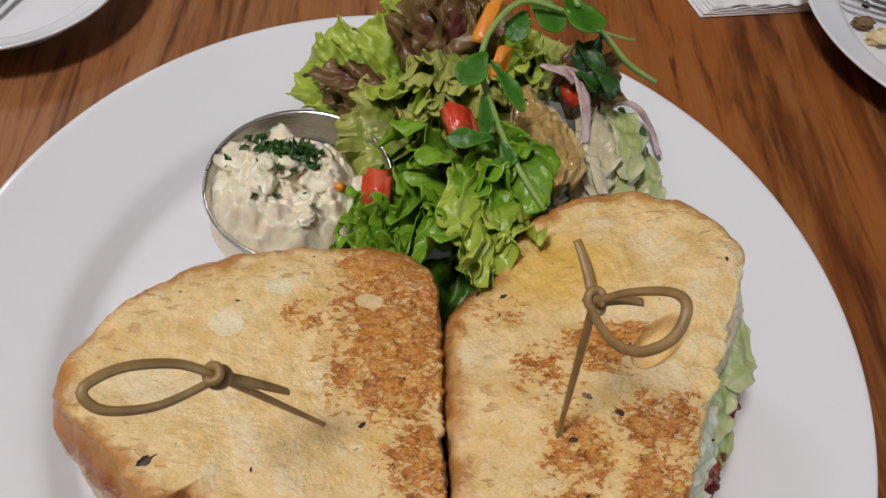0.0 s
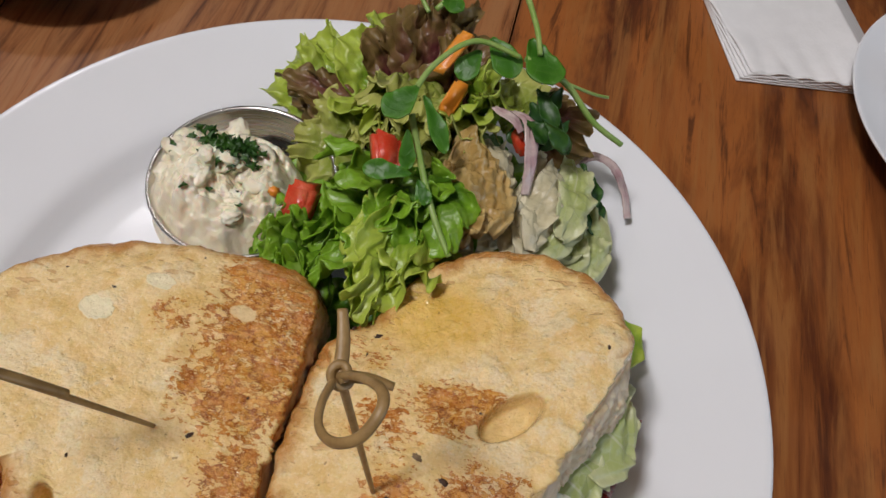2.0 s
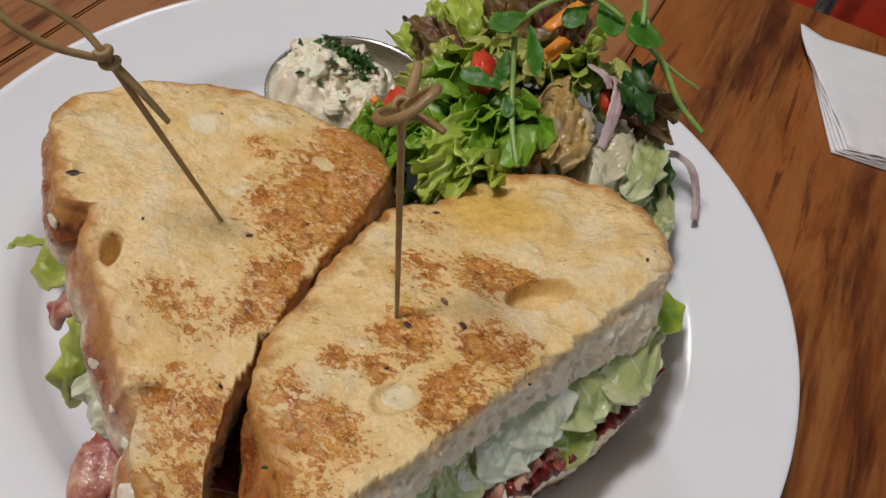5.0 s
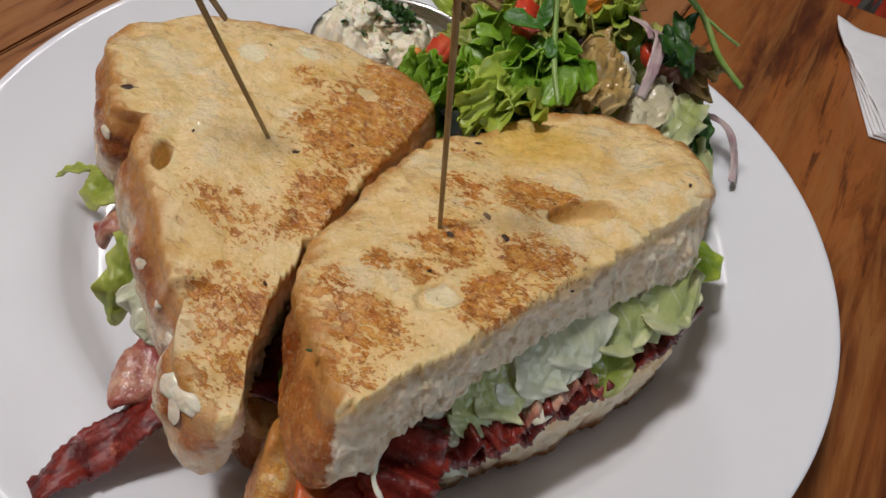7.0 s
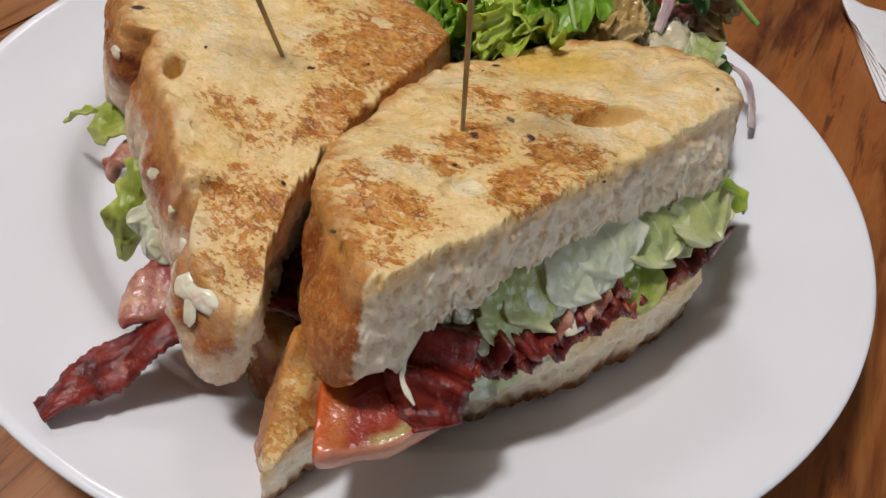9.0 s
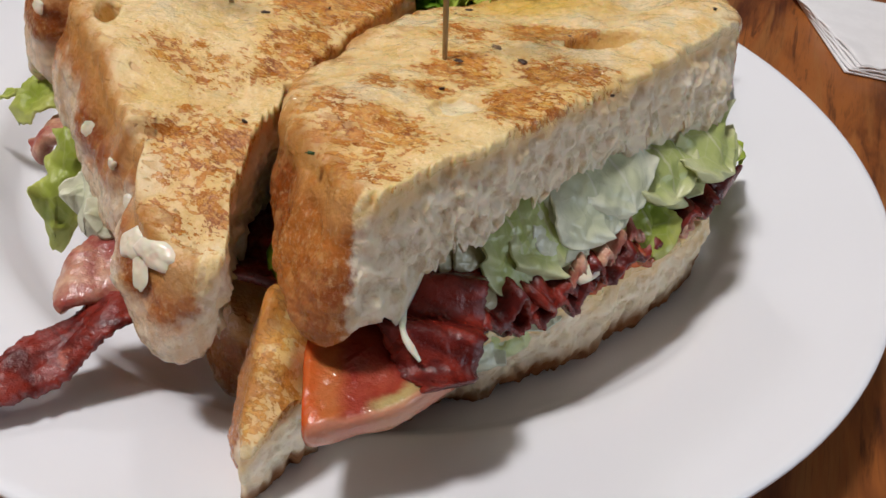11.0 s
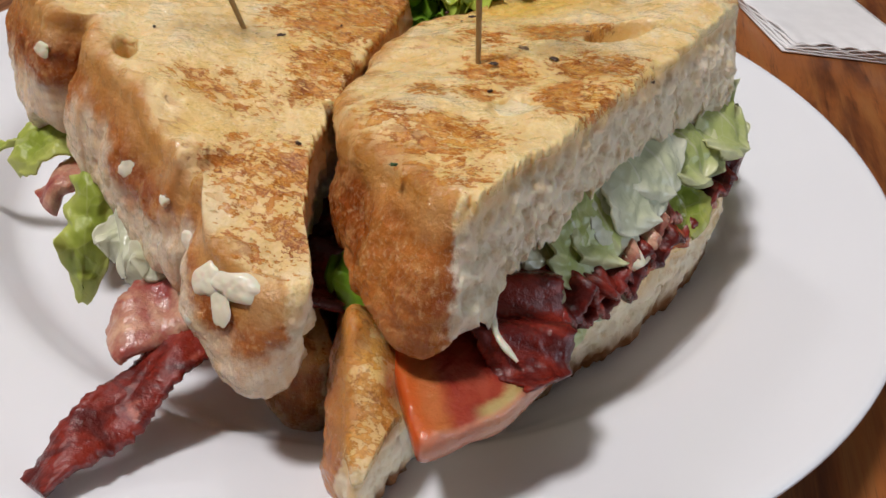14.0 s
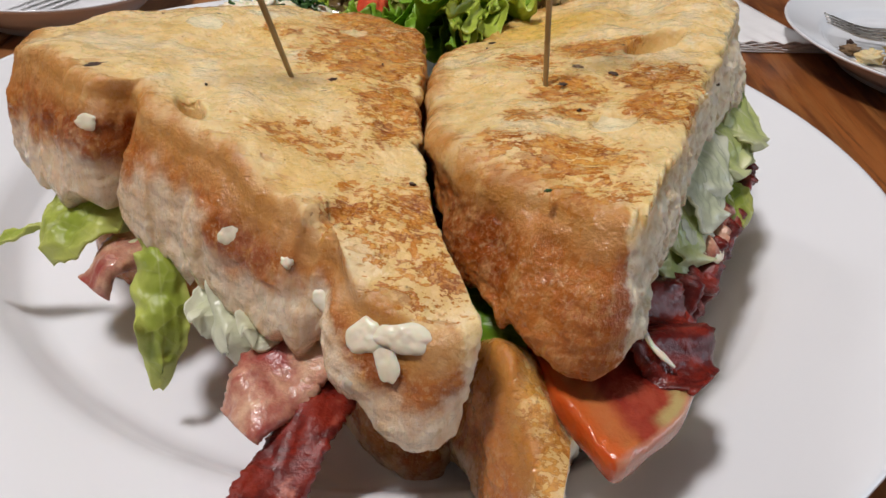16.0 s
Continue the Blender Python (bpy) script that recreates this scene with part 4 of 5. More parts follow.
for k, (at, normal, size, turn, thick) in enumerate((((-0.0240, -0.0944, 0.0699), (-0.1, -0.93, 0.37), (0.0036, 0.0026), 0.5, 0.0009), ((-0.0124, -0.1015, 0.0699), (-0.29, -0.93, 0.23), (0.0017, 0.0016), 0.0, 0.0010),
                                                     ((-0.0589, -0.0706, 0.0778), (-0.35, -0.9, 0.27), (0.0036, 0.0022), 0.3, 0.0008), ((-0.0057, -0.1053, 0.0653), (-0.56, -0.71, 0.43), (0.0022, 0.0030), 0.9, 0.0018),
                                                     ((0.0095, -0.1167, 0.0680), (-0.13, -0.77, 0.63), (0.0062, 0.0030), 0.1, 0.0014), ((0.0030, -0.1150, 0.0665), (-0.36, -0.69, 0.63), (0.0040, 0.0042), -0.5, 0.0013),
                                                     ((0.0070, -0.1182, 0.0638), (-0.2, -0.81, 0.52), (0.0024, 0.0046), 0.4, 0.0007), ((0.0009, -0.1183, 0.0572), (-0.39, -0.88, -0.27), (0.0014, 0.0036), 0.0, 0.0008))):
    attach("mayonnaise", mesh("mayonnaise", *dab(at, normal, (size[0] * 0.82, size[1] * 0.82), turn, k * 2.3 + 1, thick * 0.42), MAYO), half_l, "smeared white mayonnaise")

# fillings of the half with the cut side
NRM = Vector((0.90, -0.43, 0)).normalized()
ALONG = Vector((-0.43, -0.90, 0)).normalized()
CUT0 = Vector((0.097, -0.012, 0))


def cut_at(s, o=0.0, z=0.0):
    """A place along the cut side: s metres from its far end, o metres outwards."""
    p = CUT0 + ALONG * s + NRM * o
    return (p.x, p.y, z)


UPOUT = NRM * 0.75 + Vector((0, 0, 0.65))
for i, (s, o, z0, z1, w, mat, fr, words) in enumerate((
        (0.006, 0.0100, 0.0730, 0.0610, 0.026, ICEBERG, 0.0030, "frilled pale green lettuce leaf"), (0.017, 0.0085, 0.0740, 0.0575, 0.026, ICEBERG, 0.0024, "frilled light green lettuce leaf"),
        (0.024, 0.0080, 0.0720, 0.0600, 0.024, ICEBERG, 0.0022, "pale crisp lettuce leaf"), (0.033, 0.0085, 0.0690, 0.0520, 0.019, LETTUCE_OLIVE, 0.0010, "folded olive green lettuce leaf"),
        (0.040, 0.0060, 0.0765, 0.0610, 0.024, ICE_WHITE, 0.0010, "white translucent lettuce leaf"), (0.049, 0.0070, 0.0765, 0.0580, 0.028, ICE_WHITE, 0.0010, "white translucent lettuce leaf"),
        (0.056, 0.0060, 0.0760, 0.0560, 0.024, ICE_WHITE, 0.0012, "white translucent lettuce leaf"), (0.063, 0.0065, 0.0750, 0.0545, 0.022, ICEBERG, 0.0018, "pale crisp lettuce leaf"),
        (0.071, 0.0060, 0.0740, 0.0530, 0.020, ICEBERG, 0.0016, "pale crisp lettuce leaf"), (0.078, 0.0050, 0.0700, 0.0520, 0.016, ICEBERG_PALE, 0.0010, "cream-white lettuce rib"),
        (0.083, 0.0040, 0.0680, 0.0500, 0.013, ICEBERG_PALE, 0.0010, "cream-white lettuce rib"),
        (0.060, 0.0060, 0.0480, 0.0360, 0.020, ICE_WHITE, 0.0020, "pale crisp lettuce leaf"), (0.068, 0.0055, 0.0490, 0.0330, 0.020, ICEBERG, 0.0022, "pale crisp lettuce leaf"), (0.076, 0.0050, 0.0480, 0.0320, 0.018, ICE_WHITE, 0.0020, "pale crisp lettuce leaf"), (0.083, 0.0040, 0.0470, 0.0310, 0.014, ICEBERG_PALE, 0.0016, "pale crisp lettuce leaf"))):
    leaf_part("lettuce_leaf", half_r, mat, words, b=Vector(cut_at(s, -0.014, z0 - 0.002)), t=Vector(cut_at(s - 0.002, o - 0.0025, z1)), width=w, up=UPOUT, bend=0.08, cup=-0.06, frill=fr, waves=6, seed=i * 2.7, nu=44, nv=60, shape=0.2, thick=0.0008, crinkle=0.0014)
leaf_part("lettuce_leaf", half_r, ICEBERG, "frilled lettuce leaf at the corner", b=(0.070, -0.004, 0.060), t=(0.0995, 0.004, 0.057), width=0.032, bend=0.06, cup=-0.10, frill=0.0035, waves=7, seed=4.2, thick=0.0008)
leaf_part("lettuce_leaf", half_r, LETTUCE_LIGHT, b=(0.080, 0.010, 0.050), t=(0.1055, 0.034, 0.040), width=0.020, bend=0.06, cup=-0.05, frill=0.0025, waves=5, seed=8.2, thick=0.0008)
leaf_part("lettuce_leaf", half_r, LETTUCE_OLIVE, b=(0.078, -0.026, 0.060), t=(0.0905, -0.0470, 0.0500), width=0.018, bend=0.10, cup=-0.12, frill=0.0016, waves=4, seed=1.1, thick=0.0009)
# the last row is a tomato strip, built along with the bacon
for i, (s0, s1, o, z0, z1, w, mat) in enumerate(((0.002, 0.040, -0.0035, 0.0515, 0.0495, 0.020, BACON), (0.028, 0.072, -0.0030, 0.0500, 0.0515, 0.022, BACON), (0.060, 0.095, -0.0035, 0.0520, 0.0540, 0.020, BACON), (0.034, 0.058, 0.0010, 0.0545, 0.0525, 0.010, BACON_FAT), (0.004, 0.030, -0.002, 0.0480, 0.0470, 0.016, BACON_FAT), (0.050, 0.078, 0.0015, 0.0490, 0.0470, 0.012, BACON), (0.026, 0.050, 0.0010, 0.0480, 0.0465, 0.012, TOMATO))):
    pts = [cut_at(s0 + (s1 - s0) * k / 3, o + 0.0012 * math.sin(k * 2.2 + i), z0 + (z1 - z0) * k / 3) for k in range(4)]
    attach("bacon", mesh("bacon", *ribbon(pts, [w, w * 1.1, w * 0.95, w], 0.0040, 0.0022, 4, i * 1.9, 90, 22, ragged=0.0010), mat), half_r, "crisp dark red bacon rasher" if mat is BACON else "pink filling strip")
# the bacon that hangs out at the front and the bits at the far corner
attach("bacon", mesh("bacon", *ribbon([(0.045, -0.080, 0.0605), (0.054, -0.095, 0.0590), (0.0605, -0.1035, 0.0570), (0.0650, -0.1080, 0.0545)], [0.024, 0.025, 0.021, 0.011], 0.0030, 0.0018, 3, 0.4, 70, 28), BACON), half_r, "dark glossy bacon rasher")
attach("bacon", mesh("bacon", *ribbon([(0.088, -0.004, 0.052), (0.098, -0.008, 0.051), (0.1035, -0.010, 0.0525)], [0.018, 0.018, 0.012], 0.003, 0.0018, 2, 2.4, 50, 20), BACON), half_r, "crisp dark bacon end")


def tomato_slice(centre, r, thick, normal, parent, cutline=None):
    z = Vector(normal).normalized()
    q = z.to_track_quat("Z", "Y").to_matrix()
    t = attach("tomato_slice", mesh("tomato_slice", *_disc(centre, r, thick, q, 1.0, -0.2, 0.0), TOMATO), parent, "juicy red tomato slice")
    attach("rind", mesh("rind", *_disc(centre, r, thick, q, 1.0, 0.0, 1.0), TOMATO_RIND), t, "glossy orange-red skin")
    return t


def _disc(centre, r, thick, q, k, inset, shell, n=72):
    verts = []
    if shell:
        pr = [(r * 0.985, thick * 0.5), (r * 1.01, thick * 0.42), (r * 1.025, 0), (r * 1.01, -thick * 0.42), (r * 0.985, -thick * 0.5), (r * 0.975, 0)]
    else:
        pr = [(0.0004, thick * 0.46), (r * 0.3, thick * 0.48), (r * 0.6, thick * 0.44), (r * 0.85, thick * 0.5), (r * 0.99, thick * 0.46), (r * 0.99, -thick * 0.46), (r * 0.5, -thick * 0.48), (0.0004, -thick * 0.48)]
    for a, z in pr:
        for j in range(n):
            w = 2 * math.pi * j / n
            rr = a * (1 + 0.03 * math.sin(3 * w + 1))
            p = q @ Vector((rr * math.cos(w), rr * math.sin(w), z + (0.0006 * math.sin(5 * w) if 0 < a < r * 0.9 and not shell else 0))) + Vector(centre)
            verts.append(p)
    f = grid_faces(len(pr), n, True)
    if shell:
        k = (len(pr) - 1) * n
        f += [(k + j, k + (j + 1) % n, (j + 1) % n, j) for j in range(n)]
    return verts, f




def tomato_cut_material():
    """Cut tomato: orange skin, pale yellow wall, red gel with a greenish seed pocket near the far wall."""
    n = Nodes("cut_tomato")
    d, rim = n.attr("from_skin"), n.attr("from_rim")
    warp = n.math("MULTIPLY", n.math("SUBTRACT", n.noise(140, 4, 0.6), 0.5), 5.0)
    # tones dimmed throughout for the shade of the overhanging slice
    c = n.mix(n.ramp(n.noise(160, 5), 0.35, 0.68), (0.26, 0.026, 0.016), (0.36, 0.060, 0.030))
    c = n.mix(n.ramp(n.math("ADD", d, warp), 8.5, 5.0), c, (0.50, 0.150, 0.045))
    c = n.mix(n.ramp(n.math("ADD", d, warp), 4.2, 1.2), c, (0.54, 0.115, 0.024))
    pocket = n.math("MULTIPLY", n.ramp(n.math("ADD", rim, warp), 5.0, 2.5), n.math("MULTIPLY", n.ramp(d, 10.0, 14.0), n.ramp(d, 24.0, 18.0)))
    c = n.mix(n.math("MULTIPLY", pocket, 0.8), c, (0.50, 0.42, 0.17))
    c = n.mix(n.math("MULTIPLY", n.ramp(n.math("ADD", rim, n.math("MULTIPLY", warp, 0.3)), 1.7, 0.5), 0.85), c, (0.56, 0.24, 0.15))
    c = n.mix(n.ramp(d, 0.9, 0.3), c, (0.50, 0.075, 0.010))
    n.set(Base_Color=c, Roughness=0.16, Subsurface_Weight=0.25, Subsurface_Scale=0.004, Coat_Weight=0.2, Coat_Roughness=0.12)
    n.bump(n.math("ADD", n.noise(260, 4), n.noise(900, 3)), 0.35, 0.0008)
    return n.mat


TOMATO_CUT = tomato_cut_material()


def wedge(outline, slope, thick, parent):
    """A cut tomato piece: a juicy face, the skin along its last side and the cut wall along its first ones."""
    def z_at(x, y):
        return slope[0] + slope[1] * (x - outline[0][0]) + slope[2] * (y - outline[0][1])
    ring = np.array(list(outline) + [outline[0]])
    along = np.concatenate([[0], np.cumsum(np.linalg.norm(np.diff(ring, axis=0), axis=1))])
    at = np.linspace(0, along[-1], 200, endpoint=False)
    P = np.stack([np.interp(at, along, ring[:, i]) for i in (0, 1)], axis=1)
    P = sum(np.roll(P, k, 0) for k in range(-4, 5)) / 9.0
    c = P.mean(0)
    corner = [np.array(q) for q in outline]

    def away(p, chain):
        best = 1.0
        for a, b in zip(chain, chain[1:]):
            t = min(1.0, max(0.0, float(np.dot(p - a, b - a) / np.dot(b - a, b - a))))
            best = min(best, float(np.linalg.norm(p - a - (b - a) * t)))
        return best * 1000

    verts, skin, rim = [], [], []
    for s, dz in ((0.02, 0.46), (0.3, 0.45), (0.5, 0.44), (0.7, 0.43), (0.82, 0.46), (0.90, 0.48), (0.96, 0.46), (0.99, 0.36), (1.0, 0.15), (1.0, -0.1), (0.985, -0.32), (0.93, -0.48), (0.02, -0.48)):
        for x, y in P:
            p = c + s * (np.array((x, y)) - c)
            verts.append((p[0], p[1], z_at(*p) + dz * thick + 0.0007 * nz(p[0], p[1], dz, 190)))
            skin.append(away(p, corner[4:] + corner[:1])), rim.append(away(p, corner[:3]))
    attach("tomato_slice", mesh("tomato_slice", verts, grid_faces(13, 200, True), TOMATO_CUT, True, {"from_skin": skin, "from_rim": rim}), parent, "juicy red tomato slice with pale wall and orange-red skin")


wedge([(0.0462, -0.1280), (0.0595, -0.1165), (0.0672, -0.1010), (0.0540, -0.080), (0.0325, -0.0960), (0.0375, -0.1130)], (0.0502, 0.05, 0.06), 0.0066, half_r)
tomato_slice((0.0680, -0.0262, 0.0450), 0.026, 0.005, (0.02, 0.0, 1), half_r)
attach("mayonnaise", mesh("mayonnaise", *lump(cut_at(0.052, 0.001, 0.0525), (0.0045, 0.007, 0.003), 0.3, 100, 0.5, 16, 18, 2), MAYO), half_r, "white mayonnaise smear")

attach("mayonnaise", mesh("mayonnaise", *tube([(0.0515, -0.1010, 0.0628), (0.0526, -0.1036, 0.0620), (0.0545, -0.1062, 0.0605), (0.0585, -0.1078, 0.0577)], [0.0008, 0.0008, 0.0006, 0.0008, 0.0003], 40, 12, 0.7), MAYO), half_r, "thin drip of white mayonnaise")

# fillings of the other half: bacon and lettuce that hang out
attach("bacon", mesh("bacon", *ribbon([(0.002, -0.088, 0.046), (-0.004, -0.104, 0.0440), (-0.0085, -0.118, 0.0415), (-0.0130, -0.131, 0.0385), (-0.0175, -0.1445, 0.0365)], [0.012, 0.013, 0.0125, 0.0115, 0.0085], 0.0030, 0.0013, 2.5, 0.7, 110, 24), BACON), half_l, "long dark red bacon rasher hanging over the plate")
attach("bacon", mesh("bacon", *ribbon([(-0.002, -0.088, 0.051), (-0.010, -0.100, 0.0485), (-0.0165, -0.110, 0.0445), (-0.020, -0.1145, 0.041)], [0.015, 0.017, 0.0165, 0.014], 0.0042, 0.0012, 2, 3.1, 60, 20), BACON_FAT), half_l, "pink fatty bacon end")
attach("bacon", mesh("bacon", *ribbon([(-0.045, -0.060, 0.051), (-0.056, -0.075, 0.047), (-0.0605, -0.0805, 0.0425)], [0.010, 0.011, 0.010], 0.0045, 0.001, 2, 5.0, 40, 16), BACON_FAT), half_l, "pink bacon end")
leaf_part("lettuce_leaf", half_l, LETTUCE_YELLOW, "light green lettuce leaf drooping to the plate", b=(-0.051, -0.060, 0.057), t=(-0.0415, -0.0975, 0.0310), width=0.0110, bend=0.28, cup=-0.22, frill=0.0022, waves=5, seed=2.0, nu=60, nv=44, thick=0.0006, crinkle=0.0024, twist=0.3)
leaf_part("lettuce_leaf", half_l, LETTUCE_YELLOW, "light green lettuce leaf under the crust", b=(-0.046, -0.046, 0.058), t=(-0.074, -0.0735, 0.047), width=0.024, bend=0.16, cup=-0.16, frill=0.0014, waves=4, seed=6.0, nu=60, nv=54, thick=0.0006, crinkle=0.0030, shape=0.2)
leaf_part("lettuce_leaf", half_l, LETTUCE_YELLOW, b=(-0.074, -0.062, 0.045), t=(-0.0960, -0.0660, 0.0345), width=0.005, bend=0.14, cup=0.1, frill=0.0008, waves=3, seed=9.0, thick=0.0007)
for k, (x, y, z, w) in enumerate(((-0.0255, -0.1020, 0.0480, 0.014), (-0.0310, -0.0985, 0.0490, 0.010), (-0.0195, -0.1030, 0.0500, 0.010))):
    leaf_part("lettuce_leaf", half_l, ICE_WHITE, "white translucent torn lettuce leaf", b=(x + 0.008, y + 0.026, 0.055), t=(x, y, z), width=w, bend=0.14, cup=-0.1, frill=0.0020, waves=6, seed=5.5 + k * 2.1, nu=48, nv=44, thick=0.0006, crinkle=0.0022, shape=0.2)
for i, (x, y, z, w, m) in enumerate(((0.004, -0.07, 0.054, 0.05, LETTUCE), (0.006, -0.03, 0.053, 0.05, LETTUCE_LIGHT), (-0.04, -0.03, 0.054, 0.07, ICEBERG))):
    leaf_part("lettuce_leaf", half_l, m, b=(x - 0.04, y, z), t=(x + 0.012, y - 0.012, z - 0.006), width=w, bend=0.06, cup=-0.05, frill=0.003, waves=6, seed=i * 3.3, thick=0.0008)
attach("bacon", mesh("bacon", *ribbon([(0.004, -0.050, 0.050), (0.012, -0.075, 0.051), (0.019, -0.098, 0.049)], [0.018, 0.018, 0.015], 0.003, 0.0015, 3, 7.0, 60, 18), BACON), half_l)
attach("tomato_slice", mesh("tomato_slice", *_disc((-0.012, -0.062, 0.0435), 0.030, 0.006, Matrix.Identity(3), 1, 0, 0), TOMATO), half_l)
leaf_part("lettuce_leaf", half_r, LETTUCE, b=(0.045, -0.070, 0.053), t=(0.019, -0.096, 0.0545), width=0.03, bend=0.05, cup=-0.05, frill=0.0025, waves=5, seed=12.3, thick=0.0008)
for i, (x, y, z) in enumerate(((0.013, -0.05, 0.045), (0.014, -0.065, 0.0445))):
    attach("pepper_strip", mesh("pepper_strip", *tube([(x, y, z), (x + 0.008, y - 0.015, z + 0.002), (x + 0.012, y - 0.03, z)], 0.003, 24, 10, 0.6), PEPPER if i else CARROT), half_l)


# ---- bamboo knot picks ----
def pick(entry, knot, end, tails, label, down=0.022, ring=None):
    e, k, l = Vector(entry), Vector(knot), Vector(end)
    ax = (k - e).normalized()
    p = thing("knot_pick", tuple(e), label, "cocktail pick", "picks in the sandwich")
    attach("shaft", mesh("shaft", *tube([tuple(e - ax * down), tuple(e), tuple(e.lerp(k, 0.5)), tuple(k)], [0.0004, 0.00062, 0.00075, 0.00085], 30, 12), BAMBOO), p)
    d = l - k
    ln = d.length
    d.normalize()
    sd = d.cross(Vector((0.25, -0.45, 0.85))).normalized()
    w = ln * 0.16
    loop = [k, k + d * ln * 0.3 + sd * w * 0.8, k + d * ln * 0.7 + sd * w, k + d * ln * 0.97 + sd * w * 0.5, k + d * ln - sd * w * 0.1, k + d * ln * 0.85 - sd * w * 0.8, k + d * ln * 0.5 - sd * w, k + d * ln * 0.15 - sd * w * 0.5, k - d * 0.001]
    loop = [Vector(q) for q in ring] if ring else loop
    attach("loop", mesh("loop", *tube([tuple(q) for q in loop], 0.00092, 80, 12, 0.75), BAMBOO), p, "bent bamboo loop")
    q = sd.cross(ax).normalized()
    wrap = []
    for i in range(26):
        t = i / 25
        a = t * 2 * math.pi * 1.6
        wrap.append(tuple(k + ax * (t - 0.5) * 0.0045 + (sd * math.cos(a) + q * math.sin(a)) * 0.0015))
    attach("knot", mesh("knot", *tube(wrap, 0.0010, 70, 10, 0.8), BAMBOO), p, "tied knot")
    for t in tails:
        attach("tail", mesh("tail", *tube([tuple(k), tuple(k.lerp(Vector(t), 0.5) + q * 0.0006), tuple(t)], [0.0013, 0.0012, 0.0009], 16, 8, 0.6), BAMBOO), p)


pick((-0.0215, -0.0478, 0.0815), (-0.0361, -0.059, 0.1358), (-0.0525, -0.068, 0.1475), [(-0.0255, -0.0555, 0.1205)], "knotted bamboo pick leaning over, with a narrow loop")
pick((0.0351, -0.0507, 0.086), (0.0285, -0.049, 0.149), (0.0325, -0.0635, 0.1690), [(0.0258, -0.0385, 0.152), (0.0375, -0.0480, 0.1475)], "knotted bamboo pick standing upright, with a round loop",
     ring=[(0.0285, -0.049, 0.149), (0.0325, -0.0510, 0.1560), (0.0368, -0.0545, 0.1625), (0.0378, -0.0580, 0.1640), (0.0358, -0.0618, 0.1615), (0.0320, -0.0625, 0.1580), (0.0288, -0.0600, 0.1555), (0.0276, -0.0550, 0.1525), (0.0278, -0.049, 0.148)])


# ---- steel cup with chicken salad ----
CUP = (-0.0385, 0.048, WELL)
cup = thing("sauce_cup", CUP, "small round stainless steel sauce cup", "sauce cup")
attach("bowl", mesh("bowl", *lathe([(0.0004, 0.0012), (0.022, 0.0012), (0.0245, 0.003), (0.0305, 0.0350), (0.0312, 0.0362), (0.0322, 0.0362), (0.0325, 0.0352), (0.0318, 0.0343), (0.0256, 0.0020), (0.0235, 0.0), (0.0004, 0.0)], CUP, 96), STEEL), cup)


def dip_top(x, y):
    """Height of the heap over the cup's foot, x and y from the heap's middle."""
    s = min(1.0, math.hypot(x, y) / 0.0285)
    front = max(0.0, -(x * 0.75 + y * 0.35) / 0.0285)
    return 0.026 + 0.018 * (1 - s ** 3.2) + 0.013 * front * (1 - s ** 6) + nz(x + 3, y, 0, 85, 4) * 0.0060 + abs(nz(x, y + 2, 1, 170, 3)) * 0.0026


HEAP = (CUP[0] - 0.0038, CUP[1] - 0.0050)


def dip():
    verts = []
    nu, nv = 100, 160
    for i in range(nu):
        s = i / (nu - 1)
        for j in range(nv):
            w = 2 * math.pi * j / nv
            x, y = 0.0278 * s * math.cos(w), 0.0262 * s * math.sin(w)
            z = dip_top(x, y) * (1 - 0.25 * s ** 10) + 0.0003 * nz(x, y, 5, 600, 3)
            verts.append((HEAP[0] + x, HEAP[1] + y, CUP[2] + z))
    d = attach("chicken_salad", mesh("chicken_salad", verts, grid_faces(nu, nv, True), DIP), None)
    return tagged(d, "creamy lumpy chicken mayonnaise salad heaped in the cup", "chicken salad")


salad_dip = dip()
rnd = random.Random(11)
for i in range(30):
    a, r = rnd.uniform(0, 6.283), 0.0240 * math.sqrt(rnd.random())
    x, y = r * math.cos(a), r * math.sin(a) * 0.9
    k = rnd.uniform(0.0020, 0.0052)
    vv, ff = lump((HEAP[0] + x, HEAP[1] + y, CUP[2] + dip_top(x, y) - k * 0.22), (k * 1.25, k * 0.9, k * 0.6), 0.35, 150, rnd.uniform(0, 6), 16, 20, i, rnd.uniform(-0.5, 0.5))
    attach("chicken_piece", mesh("chicken_piece", vv, ff, DIP), salad_dip)
attach("carrot_bit", mesh("carrot_bit", *chunk((HEAP[0] + 0.018, HEAP[1] - 0.002, CUP[2] + dip_top(0.018, -0.002)), (0.004, 0.003, 0.003), (20, 30, 10)), CARROT), salad_dip, "orange carrot bit")


